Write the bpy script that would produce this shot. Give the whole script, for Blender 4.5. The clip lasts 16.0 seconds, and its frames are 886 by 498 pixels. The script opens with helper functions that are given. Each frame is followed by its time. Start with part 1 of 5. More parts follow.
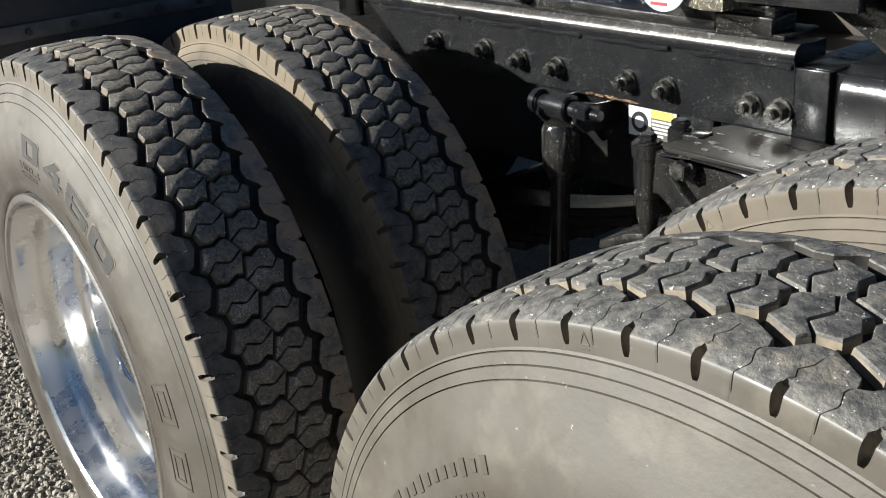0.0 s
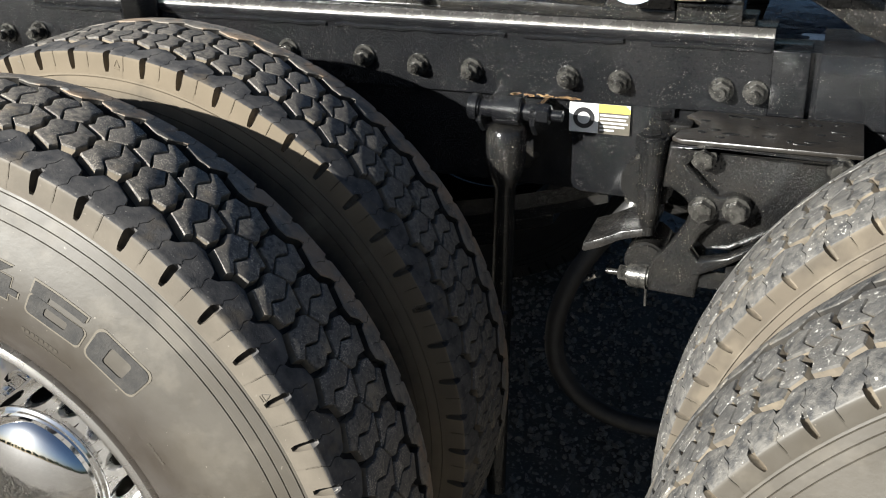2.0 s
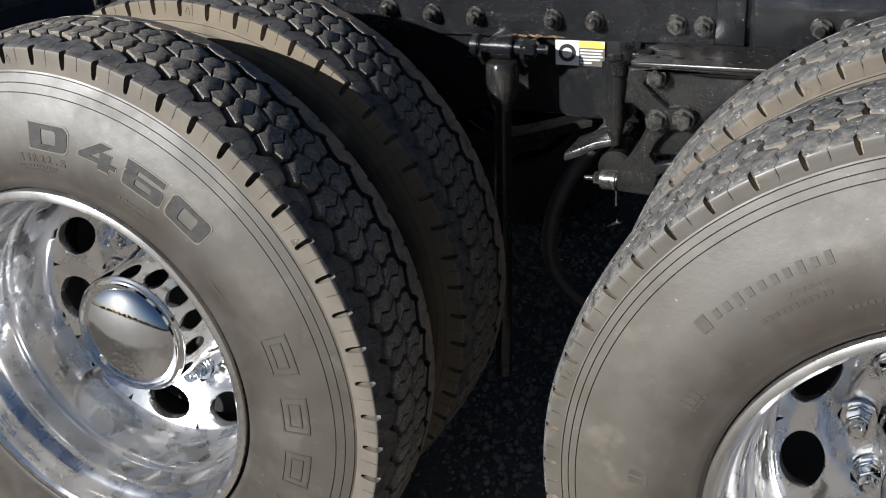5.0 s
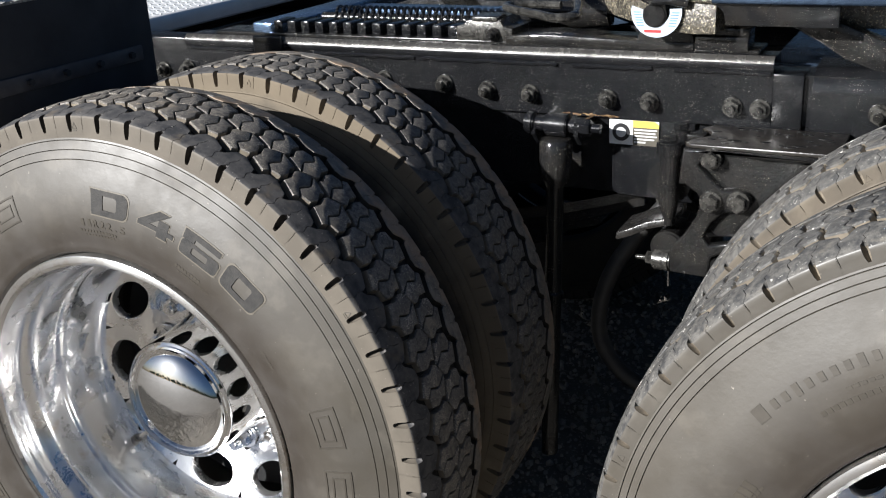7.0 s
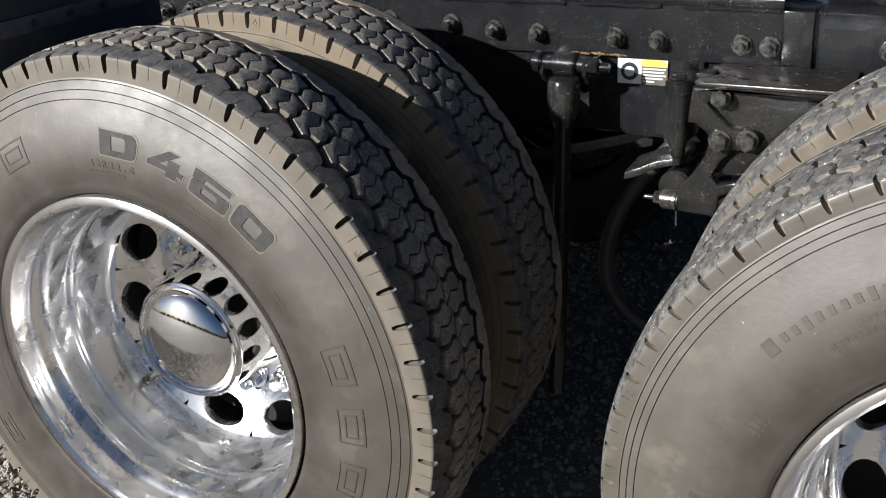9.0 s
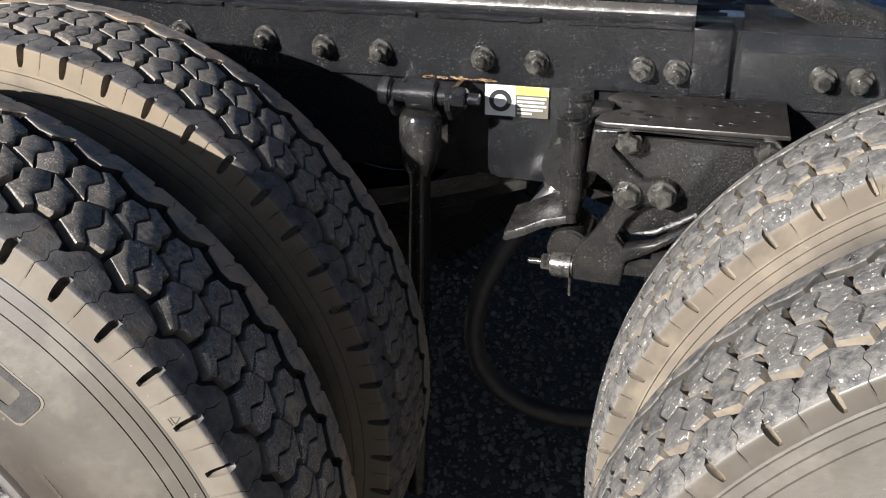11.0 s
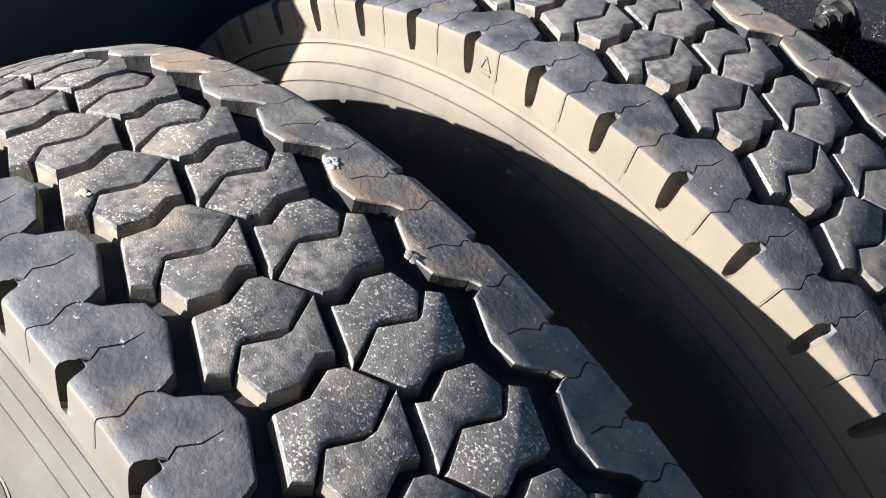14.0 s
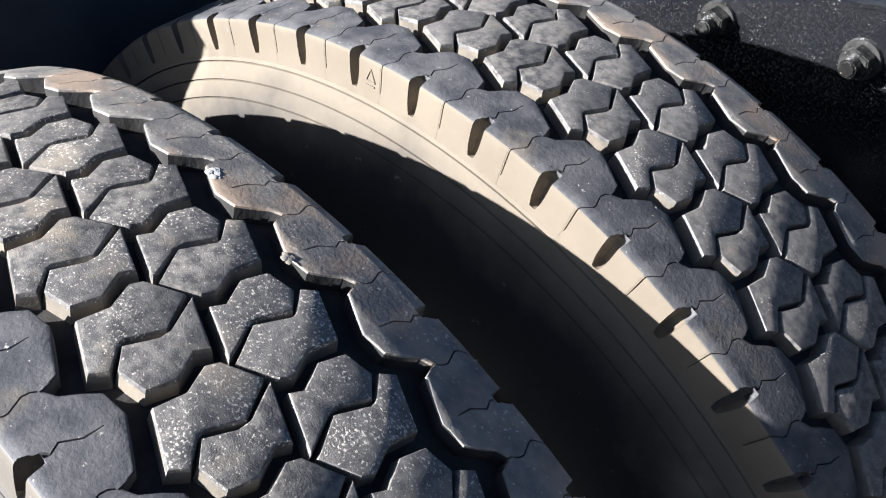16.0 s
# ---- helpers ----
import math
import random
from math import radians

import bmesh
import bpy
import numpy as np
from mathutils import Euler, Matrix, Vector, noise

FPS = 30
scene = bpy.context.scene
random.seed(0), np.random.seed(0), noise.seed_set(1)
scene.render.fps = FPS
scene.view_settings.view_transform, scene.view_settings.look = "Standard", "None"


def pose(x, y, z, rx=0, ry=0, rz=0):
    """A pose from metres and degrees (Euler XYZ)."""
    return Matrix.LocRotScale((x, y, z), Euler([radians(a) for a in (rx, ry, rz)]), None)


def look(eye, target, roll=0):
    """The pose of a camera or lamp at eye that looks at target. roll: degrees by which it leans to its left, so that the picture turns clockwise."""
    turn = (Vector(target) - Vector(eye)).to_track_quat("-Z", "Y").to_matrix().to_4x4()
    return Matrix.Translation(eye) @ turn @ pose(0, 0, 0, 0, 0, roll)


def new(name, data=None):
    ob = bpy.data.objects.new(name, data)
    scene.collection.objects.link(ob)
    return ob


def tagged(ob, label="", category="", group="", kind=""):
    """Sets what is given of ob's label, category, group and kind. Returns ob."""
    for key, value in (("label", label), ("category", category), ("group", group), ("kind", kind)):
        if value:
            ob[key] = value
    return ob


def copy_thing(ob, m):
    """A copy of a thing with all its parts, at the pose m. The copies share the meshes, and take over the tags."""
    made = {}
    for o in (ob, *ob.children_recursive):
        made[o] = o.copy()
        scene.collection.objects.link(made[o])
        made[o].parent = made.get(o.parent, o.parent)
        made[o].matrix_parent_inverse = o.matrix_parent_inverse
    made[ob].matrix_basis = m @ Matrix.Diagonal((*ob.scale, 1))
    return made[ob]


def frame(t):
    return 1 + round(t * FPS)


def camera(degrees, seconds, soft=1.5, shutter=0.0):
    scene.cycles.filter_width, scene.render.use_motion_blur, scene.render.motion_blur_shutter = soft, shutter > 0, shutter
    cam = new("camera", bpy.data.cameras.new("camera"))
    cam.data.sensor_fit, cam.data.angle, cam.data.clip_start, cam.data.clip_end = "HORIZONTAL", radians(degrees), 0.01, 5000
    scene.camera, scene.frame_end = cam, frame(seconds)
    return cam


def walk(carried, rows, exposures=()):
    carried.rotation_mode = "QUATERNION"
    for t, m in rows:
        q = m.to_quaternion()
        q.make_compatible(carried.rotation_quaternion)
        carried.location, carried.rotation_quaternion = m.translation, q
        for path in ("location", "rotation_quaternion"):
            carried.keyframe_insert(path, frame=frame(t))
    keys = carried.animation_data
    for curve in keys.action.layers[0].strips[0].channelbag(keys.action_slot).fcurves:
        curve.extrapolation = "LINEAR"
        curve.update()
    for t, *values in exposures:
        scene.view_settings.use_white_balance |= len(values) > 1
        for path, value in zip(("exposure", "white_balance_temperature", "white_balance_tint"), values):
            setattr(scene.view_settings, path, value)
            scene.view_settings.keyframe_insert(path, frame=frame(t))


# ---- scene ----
cam = camera(46.28, 16.0, soft=1.1)
# seconds, eye, target, roll
PATH = [
    (0, (1.6003, -0.4583, 1.3294), (0.8665, 0.0979, 0.9394), -4.73),
    (0.5, (1.4050, -0.5823, 1.3733), (0.7493, 0.0813, 1.0132), -3.38),
    (1, (1.2046, -0.6255, 1.3695), (0.6341, 0.1156, 1.0154), -3.29),
    (1.5, (1.0428, -0.6656, 1.3573), (0.5781, 0.1323, 0.9733), -2.98),
    (2, (0.8964, -0.7609, 1.3477), (0.5745, 0.0873, 0.9271), -1.41),
    (2.5, (0.9462, -0.8604, 1.3440), (0.6512, -0.0122, 0.9040), -1.94),
    (3, (1.0888, -0.9832, 1.3177), (0.7628, -0.1444, 0.8815), -2.63),
    (3.2, (1.1358, -1.0253, 1.3170), (0.7958, -0.1949, 0.8757), -2.81),
    (5.3, (1.1401, -1.0713, 1.3503), (0.7461, -0.2494, 0.9389), -3.57),
    (5.5, (1.1384, -1.0701, 1.3507), (0.7403, -0.2469, 0.9460), -3.45),
    (6, (1.1314, -1.0702, 1.3560), (0.7244, -0.2441, 0.9664), -3.22),
    (6.5, (1.1260, -1.0705, 1.3588), (0.7071, -0.2424, 0.9865), -3.00),
    (7, (1.1253, -1.0721, 1.3603), (0.6922, -0.2449, 1.0022), -2.88),
    (7.5, (1.1252, -1.0755, 1.3582), (0.6802, -0.2566, 0.9956), -2.94),
    (8, (1.1225, -1.0831, 1.3542), (0.6690, -0.2797, 0.9684), -3.18),
    (8.2, (1.1226, -1.0886, 1.3527), (0.6646, -0.2931, 0.9560), -3.38),
    (10.3, (1.0532, -0.9874, 1.3495), (0.7607, -0.1308, 0.9244), -1.00),
    (10.5, (1.0011, -0.9079, 1.3536), (0.7355, -0.0458, 0.9219), -0.48),
    (11, (0.8461, -0.6914, 1.3321), (0.6206, 0.1774, 0.8912), -0.44),
    (11.5, (0.7600, -0.5049, 1.3514), (0.4941, 0.3352, 0.8786), -1.56),
    (12, (0.6228, -0.3766, 1.3395), (0.3283, 0.4423, 0.8468), -1.90),
    (12.5, (0.5108, -0.2516, 1.3269), (0.1370, 0.5005, 0.7840), -0.72),
    (13, (0.4817, -0.1423, 1.3047), (-0.0410, 0.4878, 0.7305), -2.01),
    (13.5, (0.4546, -0.1054, 1.2824), (-0.1405, 0.4570, 0.7084), -2.06),
    (14, (0.4659, -0.1047, 1.2825), (-0.1448, 0.4508, 0.7182), -1.57),
    (14.5, (0.4829, -0.1029, 1.2832), (-0.1269, 0.4614, 0.7266), -1.75),
    (15, (0.4944, -0.1021, 1.2869), (-0.1069, 0.4739, 0.7333), -1.60),
    (15.5, (0.5062, -0.1004, 1.2904), (-0.0886, 0.4849, 0.7393), -1.66),
    (16, (0.5141, -0.1001, 1.2937), (-0.0666, 0.4958, 0.7391), -1.81),
]
EXPOSURES = [(0.0, 0.77, 5760, 4), (2.5, 0.85, 5820, 5), (3.0, 0.70, 5800, 5), (5.5, 0.29, 5530, 8), (6.5, 0.37, 5580, 8), (8.0, 0.41, 5630, 8), (10.5, 0.63, 5760, 9), (11.0, 1.00, 5790, 10),
             (11.5, 1.14, 5760, 7), (12.0, 1.44, 5650, 6), (12.5, 1.52, 5560, 3), (13.0, 1.56, 5460, 3), (13.5, 1.59, 5480, 6), (14.5, 1.58, 5350, 10), (16.0, 1.60, 5320, 10)]
walk(cam, [(t, look(e, g, r)) for t, e, g, r in PATH], EXPOSURES)

# ---- light ----
SUN_TRAVEL = Vector((0.60, 1.0, -0.50)).normalized()
world = bpy.data.worlds.new("sky")
scene.world = world
world.use_nodes = True
wn, wl = world.node_tree.nodes, world.node_tree.links
sky = wn.new("ShaderNodeTexSky")
sky.sky_type = "NISHITA"
sky.sun_disc = False
sky.sun_elevation = math.asin(-SUN_TRAVEL.z)
sky.sun_rotation = math.atan2(-SUN_TRAVEL.x, -SUN_TRAVEL.y)
sky.dust_density = 3.0
sky.ozone_density = 4.0
wn["Background"].inputs[1].default_value = 0.030
wl.new(sky.outputs[0], wn["Background"].inputs[0])
sun = new("sun", bpy.data.lights.new("sun", "SUN"))
sun.data.energy, sun.data.angle, sun.data.color = 7.0, radians(0.55), (1.0, 0.895, 0.775)
sun.matrix_world = look((-4, -10, 5), Vector((-4, -10, 5)) + SUN_TRAVEL)


# ---- materials ----
def material(name, base, rough=0.5, metal=0.0, second=None, scale=8.0, speck=None, speck_scale=120.0, speck_at=0.62,
             bump=0.0, bump_scale=60.0, rough_var=0.0, spec=0.5, coord="Object", detail=6.0, stain=None, stain_scale=2.5, stain_at=0.55, pieces=None, relief=0.002, grit=None, ring=None, turned_marks=0.0, cluster=0.0):
    """Base colour mixed with a second at a large scale, stains at a larger one and fine specks, with bump and gloss variation."""
    m = bpy.data.materials.new(name)
    m.use_nodes = True
    n, l = m.node_tree.nodes, m.node_tree.links
    b = n["Principled BSDF"]
    b.inputs["Roughness"].default_value, b.inputs["Metallic"].default_value = rough, metal
    b.inputs["Specular IOR Level"].default_value = spec
    if turned_marks:
        # the fine circular marks of turning and polishing
        tan = n.new("ShaderNodeTangent")
        tan.direction_type, tan.axis = "RADIAL", "Y"
        b.inputs["Anisotropic"].default_value, b.inputs["Anisotropic Rotation"].default_value = turned_marks, 0.25
        l.new(tan.outputs[0], b.inputs["Tangent"])
    tc = n.new("ShaderNodeTexCoord")
    where = tc.outputs[coord]
    if pieces:
        info, move = n.new("ShaderNodeObjectInfo"), n.new("ShaderNodeVectorMath")
        l.new(info.outputs["Random"], move.inputs[0])
        move.operation, move.inputs[1].default_value, move.inputs[2].default_value = "MULTIPLY_ADD", (37.0, 53.0, 71.0), (0, 0, 0)
        l.new(where, move.inputs[2])
        where = move.outputs["Vector"]

    def noise_at(s, det=detail, rg=0.6):
        t = n.new("ShaderNodeTexNoise")
        t.inputs["Scale"].default_value, t.inputs["Detail"].default_value, t.inputs["Roughness"].default_value = s, det, rg
        l.new(where, t.inputs["Vector"])
        return t

    def ramp(src, lo, hi):
        r = n.new("ShaderNodeMapRange")
        r.inputs["From Min"].default_value, r.inputs["From Max"].default_value = lo, hi
        l.new(src, r.inputs["Value"])
        return r.outputs["Result"]

    def mix(fac, a, c):
        x = n.new("ShaderNodeMix")
        x.data_type = "RGBA"
        l.new(fac, x.inputs["Factor"])
        if isinstance(a, tuple):
            x.inputs[6].default_value = (*a, 1)
        else:
            l.new(a, x.inputs[6])
        x.inputs[7].default_value = (*c, 1)
        return x.outputs[2]

    out = base
    if second:
        out = mix(ramp(noise_at(scale).outputs["Fac"], 0.38, 0.62), out, second)
    if stain:
        out = mix(ramp(noise_at(stain_scale, 4.0).outputs["Fac"], stain_at, stain_at + 0.12), out, stain)
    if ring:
        # dirt, and shade between the duals, fading out from the wheel's middle: two radii and the colour within
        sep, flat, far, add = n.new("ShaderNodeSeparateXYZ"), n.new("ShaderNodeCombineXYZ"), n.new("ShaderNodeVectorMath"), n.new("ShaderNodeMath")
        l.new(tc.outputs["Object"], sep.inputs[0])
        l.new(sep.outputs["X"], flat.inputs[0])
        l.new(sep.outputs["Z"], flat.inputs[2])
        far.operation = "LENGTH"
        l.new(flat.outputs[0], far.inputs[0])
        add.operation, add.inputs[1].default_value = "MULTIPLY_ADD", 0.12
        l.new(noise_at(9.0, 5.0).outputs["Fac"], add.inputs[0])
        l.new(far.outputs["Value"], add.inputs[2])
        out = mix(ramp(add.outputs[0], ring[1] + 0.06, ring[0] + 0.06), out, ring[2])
    if pieces:
        r = n.new("ShaderNodeMath")
        r.operation, r.inputs[1].default_value = "MULTIPLY", 0.55
        l.new(info.outputs["Random"], r.inputs[0])
        out = mix(r.outputs[0], out, pieces)
    if speck:
        dots = noise_at(speck_scale, 3.0, 0.7).outputs["Fac"]
        if cluster:
            # specks gather in patches
            crowd = n.new("ShaderNodeMath")
            crowd.operation, crowd.inputs[1].default_value = "MULTIPLY_ADD", cluster
            l.new(ramp(noise_at(34.0, 3.0).outputs["Fac"], 0.40, 0.66), crowd.inputs[0])
            l.new(dots, crowd.inputs[2])
            dots = crowd.outputs[0]
        if pieces:
            more = n.new("ShaderNodeMath")
            more.operation, more.inputs[1].default_value = "MULTIPLY_ADD", 0.06
            l.new(info.outputs["Random"], more.inputs[0])
            l.new(dots, more.inputs[2])
            dots = more.outputs[0]
        out = mix(ramp(dots, speck_at, speck_at + 0.06), out, speck)
    if isinstance(out, tuple):
        b.inputs["Base Color"].default_value = (*out, 1)
    else:
        l.new(out, b.inputs["Base Color"])
    if rough_var:
        r = n.new("ShaderNodeMapRange")
        r.inputs["From Min"].default_value, r.inputs["From Max"].default_value = 0.35, 0.65
        r.inputs["To Min"].default_value, r.inputs["To Max"].default_value = rough - rough_var, rough + rough_var
        l.new(noise_at(scale * 2.2).outputs["Fac"], r.inputs["Value"])
        l.new(r.outputs["Result"], b.inputs["Roughness"])
    if bump:
        bp = n.new("ShaderNodeBump")
        bp.inputs["Strength"].default_value, bp.inputs["Distance"].default_value = bump, relief
        if grit:
            l.new(ramp(noise_at(bump_scale, 2.0).outputs["Fac"], *grit), bp.inputs["Height"])
        else:
            l.new(noise_at(bump_scale, 5.0).outputs["Fac"], bp.inputs["Height"])
        l.new(bp.outputs["Normal"], b.inputs["Normal"])
    return m


def tread_rubber(name, lift, dust):
    """Worn tread rubber: dark, scuffed, with pale dust and grit on it."""
    c = lambda r, g, b: (r * lift, g * lift, b * lift)
    return material(name, c(0.092, 0.087, 0.084), 0.5, second=c(0.300, 0.272, 0.230), scale=170, detail=9.0, speck=(0.70, 0.63, 0.52), speck_scale=680, speck_at=0.676 - dust, cluster=0.100, spec=0.3,
                    bump=0.55, bump_scale=1100, relief=0.0006, rough_var=0.12, stain=c(0.40, 0.335, 0.245), stain_scale=24, stain_at=0.57 - dust, pieces=c(0.20, 0.185, 0.168))


M_TREAD = tread_rubber("worn_tread_rubber", 0.76, 0.0)
M_SMOOTH = tread_rubber("smooth_worn_tread_rubber", 0.74, -0.05)
M_PALE = material("chipped_pale_tread_rubber", (0.046, 0.046, 0.047), 0.55, second=(0.150, 0.142, 0.128), scale=95, speck=(0.62, 0.60, 0.55), speck_scale=240, speck_at=0.70, cluster=0.08,
                  bump=0.9, bump_scale=260, relief=0.0016, rough_var=0.12, spec=0.35, stain=(0.20, 0.180, 0.146), stain_scale=26, stain_at=0.58, pieces=(0.13, 0.125, 0.117))
M_OIL = material("oil_spots", (0.012, 0.012, 0.012), 0.2)
M_RIB = material("scuffed_rib_rubber", (0.050, 0.050, 0.053), 0.66, second=(0.116, 0.110, 0.105), scale=44, speck=(0.45, 0.42, 0.37), speck_scale=300, speck_at=0.70, cluster=0.07, spec=0.3,
                 bump=0.5, bump_scale=380, relief=0.0009, rough_var=0.08, stain=(0.165, 0.138, 0.105), stain_scale=14, stain_at=0.58)
M_TANRIB = material("mud_dusted_rib_rubber", (0.135, 0.127, 0.118), 0.62, cluster=0.08, spec=0.3, second=(0.265, 0.238, 0.200), scale=55, detail=8.0, speck=(0.58, 0.53, 0.45), speck_scale=420, speck_at=0.67,
                    bump=0.4, bump_scale=380, relief=0.0009, rough_var=0.1, stain=(0.34, 0.255, 0.180), stain_scale=13, stain_at=0.525)
M_GROOVE = material("dusty_groove_rubber", (0.245, 0.205, 0.150), 0.85, second=(0.13, 0.112, 0.085), scale=60, bump=0.5, bump_scale=180, spec=0.25, pieces=(0.15, 0.13, 0.105), relief=0.001)
# near black: the shade in grooves and side slots is in the colour
M_SHADED_RECESS = material("shaded_recess_rubber", (0.025, 0.024, 0.023), 0.9, second=(0.055, 0.050, 0.043), scale=30, bump=0.4, bump_scale=150, spec=0.2)
M_SIDE = material("sidewall_rubber", (0.076, 0.066, 0.051), 0.53, second=(0.063, 0.055, 0.0425), scale=7, spec=0.85, stain=(0.098, 0.086, 0.067), stain_scale=17, stain_at=0.54,
                  speck=(0.28, 0.25, 0.205), speck_scale=120, speck_at=0.70, bump=0.2, bump_scale=160, rough_var=0.10, relief=0.001, ring=(0.335, 0.425, (0.036, 0.029, 0.022)))
# real dust by the shoulder; the dark middle paints the shade between duals
M_DUSTY_SHADED = material("dusty_shaded_sidewall_rubber", (0.182, 0.149, 0.104), 0.75, spec=0.3, second=(0.150, 0.123, 0.086), scale=9, detail=8.0, stain=(0.215, 0.180, 0.128), stain_scale=9, stain_at=0.58,
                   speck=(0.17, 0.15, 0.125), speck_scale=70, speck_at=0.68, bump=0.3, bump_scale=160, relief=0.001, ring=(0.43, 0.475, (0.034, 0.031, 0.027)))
# its dark middle is painted shade too
M_BROWN = material("brown_dusted_shaded_sidewall_rubber", (0.128, 0.107, 0.080), 0.7, spec=0.35, second=(0.100, 0.085, 0.065), scale=11, detail=8.0, stain=(0.160, 0.135, 0.100), stain_scale=12, stain_at=0.57,
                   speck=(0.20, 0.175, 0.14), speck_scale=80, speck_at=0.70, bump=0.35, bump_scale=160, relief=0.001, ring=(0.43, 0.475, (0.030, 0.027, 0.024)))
M_SHOULDER = material("pale_dusty_shoulder_rubber", (0.148, 0.129, 0.102), 0.6, second=(0.116, 0.101, 0.080), scale=16, spec=0.4, speck=(0.26, 0.235, 0.195), speck_scale=150, speck_at=0.68, bump=0.25, bump_scale=180, relief=0.001)
# near black in place of the shade under the truck
M_FAR = material("shade_dark_rubber", (0.018, 0.018, 0.019), 0.7, second=(0.028, 0.027, 0.026), scale=12)
M_LETTER = material("letter_rubber", (0.026, 0.025, 0.024), 0.75, second=(0.045, 0.042, 0.038), scale=60, bump=0.4, bump_scale=400)
M_PALELINE = material("pale_letter_edge", (0.150, 0.133, 0.104), 0.55, second=(0.125, 0.110, 0.086), scale=60)
M_EMBOSS = material("moulded_mark_rubber", (0.070, 0.061, 0.048), 0.5, second=(0.055, 0.048, 0.038), scale=40)
M_CHROME = material("polished_aluminium", (0.93, 0.92, 0.91), 0.29, 1.0, second=(0.88, 0.87, 0.85), scale=9, rough_var=0.07, stain=(0.66, 0.57, 0.45), stain_scale=11, stain_at=0.60, bump=0.10, bump_scale=34, turned_marks=0.7)


def add_polish(m, rough, share):
    """Lays a mirror-sharp reflection over a metal's hazy one."""
    n, l = m.node_tree.nodes, m.node_tree.links
    base, out = n["Principled BSDF"], n["Material Output"]
    sharp, mixer = n.new("ShaderNodeBsdfGlossy"), n.new("ShaderNodeMixShader")
    sharp.inputs["Color"].default_value = (0.93, 0.92, 0.91, 1)
    sharp.inputs["Roughness"].default_value = rough
    for link in list(base.inputs["Normal"].links):
        l.new(link.from_socket, sharp.inputs["Normal"])
    mixer.inputs[0].default_value = share
    l.new(base.outputs[0], mixer.inputs[1])
    l.new(sharp.outputs[0], mixer.inputs[2])
    l.new(mixer.outputs[0], out.inputs["Surface"])


add_polish(M_CHROME, 0.035, 0.62)
M_CAP = material("chrome_plate", (0.90, 0.90, 0.90), 0.035, 1.0, second=(0.82, 0.82, 0.82), scale=20, rough_var=0.015)
M_HOLE = material("shaded_inside", (0.01, 0.01, 0.011), 0.8)
# pale specks: dust, and the sun's sparkle put into the colour
M_BLACK = material("glossy_black_paint", (0.0065, 0.0068, 0.0080), 0.19, second=(0.0105, 0.0107, 0.0115), scale=14, speck=(0.62, 0.59, 0.53),
                   speck_scale=620, speck_at=0.712, cluster=0.075, bump=1.0, bump_scale=520, relief=0.0006, grit=(0.57, 0.72), rough_var=0.04, spec=0.55, stain=(0.022, 0.020, 0.017), stain_scale=6, stain_at=0.62)
# paler metal that strengthens the sun's streak along a rounded edge
M_SUN_EDGE = material("sun_streak_edge", (0.14, 0.135, 0.125), 0.24, 0.6, second=(0.10, 0.095, 0.088), scale=25, speck=(0.02, 0.02, 0.02), speck_scale=160, speck_at=0.68,
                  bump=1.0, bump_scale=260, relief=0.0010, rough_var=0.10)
# the specks paint in glints on the oily surface
M_ROUGH = material("oily_black_casting", (0.0085, 0.0085, 0.0088), 0.17, second=(0.016, 0.015, 0.0135), scale=20, speck=(0.72, 0.66, 0.54),
                   speck_scale=500, speck_at=0.685, cluster=0.06, bump=1.0, bump_scale=420, relief=0.0007, grit=(0.56, 0.74), rough_var=0.05, spec=0.55)
# pale base tone and specks stand in for glints on the nuts
M_NUT = material("greasy_black_nut", (0.100, 0.096, 0.086), 0.22, 0.5, second=(0.026, 0.025, 0.023), scale=70, speck=(0.85, 0.79, 0.66), speck_scale=420, speck_at=0.66,
                 bump=0.8, bump_scale=320, relief=0.0006, rough_var=0.06, spec=1.0)
M_PLATE = material("dusty_dark_plate", (0.026, 0.0225, 0.019), 0.30, spec=0.7, second=(0.016, 0.0145, 0.013), scale=30, speck=(0.26, 0.24, 0.20), speck_scale=420, speck_at=0.68, bump=0.7, bump_scale=120, relief=0.0008)
M_PANEL = material("faded_black_ink", (0.11, 0.098, 0.075), 0.45, second=(0.085, 0.077, 0.06), scale=60)
# golden specks are sun sparkle, put in as colour
M_CAST = material("sparkling_cast_iron", (0.045, 0.041, 0.033), 0.26, second=(0.095, 0.084, 0.064), scale=40, speck=(0.74, 0.65, 0.46),
                  speck_scale=300, speck_at=0.575, bump=1.0, bump_scale=200, relief=0.0022, rough_var=0.08, spec=1.0)
M_STEEL = material("worn_dark_steel", (0.17, 0.160, 0.142), 0.38, 0.4, second=(0.09, 0.085, 0.077), scale=40, bump=0.5, bump_scale=200, relief=0.0006, rough_var=0.1)
M_LEAFEND = material("oily_dark_spring_steel", (0.026, 0.024, 0.022), 0.26, second=(0.012, 0.0115, 0.011), scale=30, bump=0.7, bump_scale=160, relief=0.0008, rough_var=0.1, spec=0.8, speck=(0.45, 0.42, 0.36), speck_scale=380, speck_at=0.70)
M_FLAP = material("black_flap_rubber", (0.030, 0.031, 0.035), 0.75, second=(0.044, 0.045, 0.050), scale=10, bump=0.3, bump_scale=120)
# pale because the sun on the ragged edge is put into its colour
M_FRAY = material("sunlit_frayed_rubber", (0.42, 0.41, 0.38), 0.9, second=(0.22, 0.21, 0.20), scale=120)
M_STRIP = material("dull_metal_strip", (0.12, 0.12, 0.128), 0.55, 0.3, second=(0.075, 0.075, 0.083), scale=20)
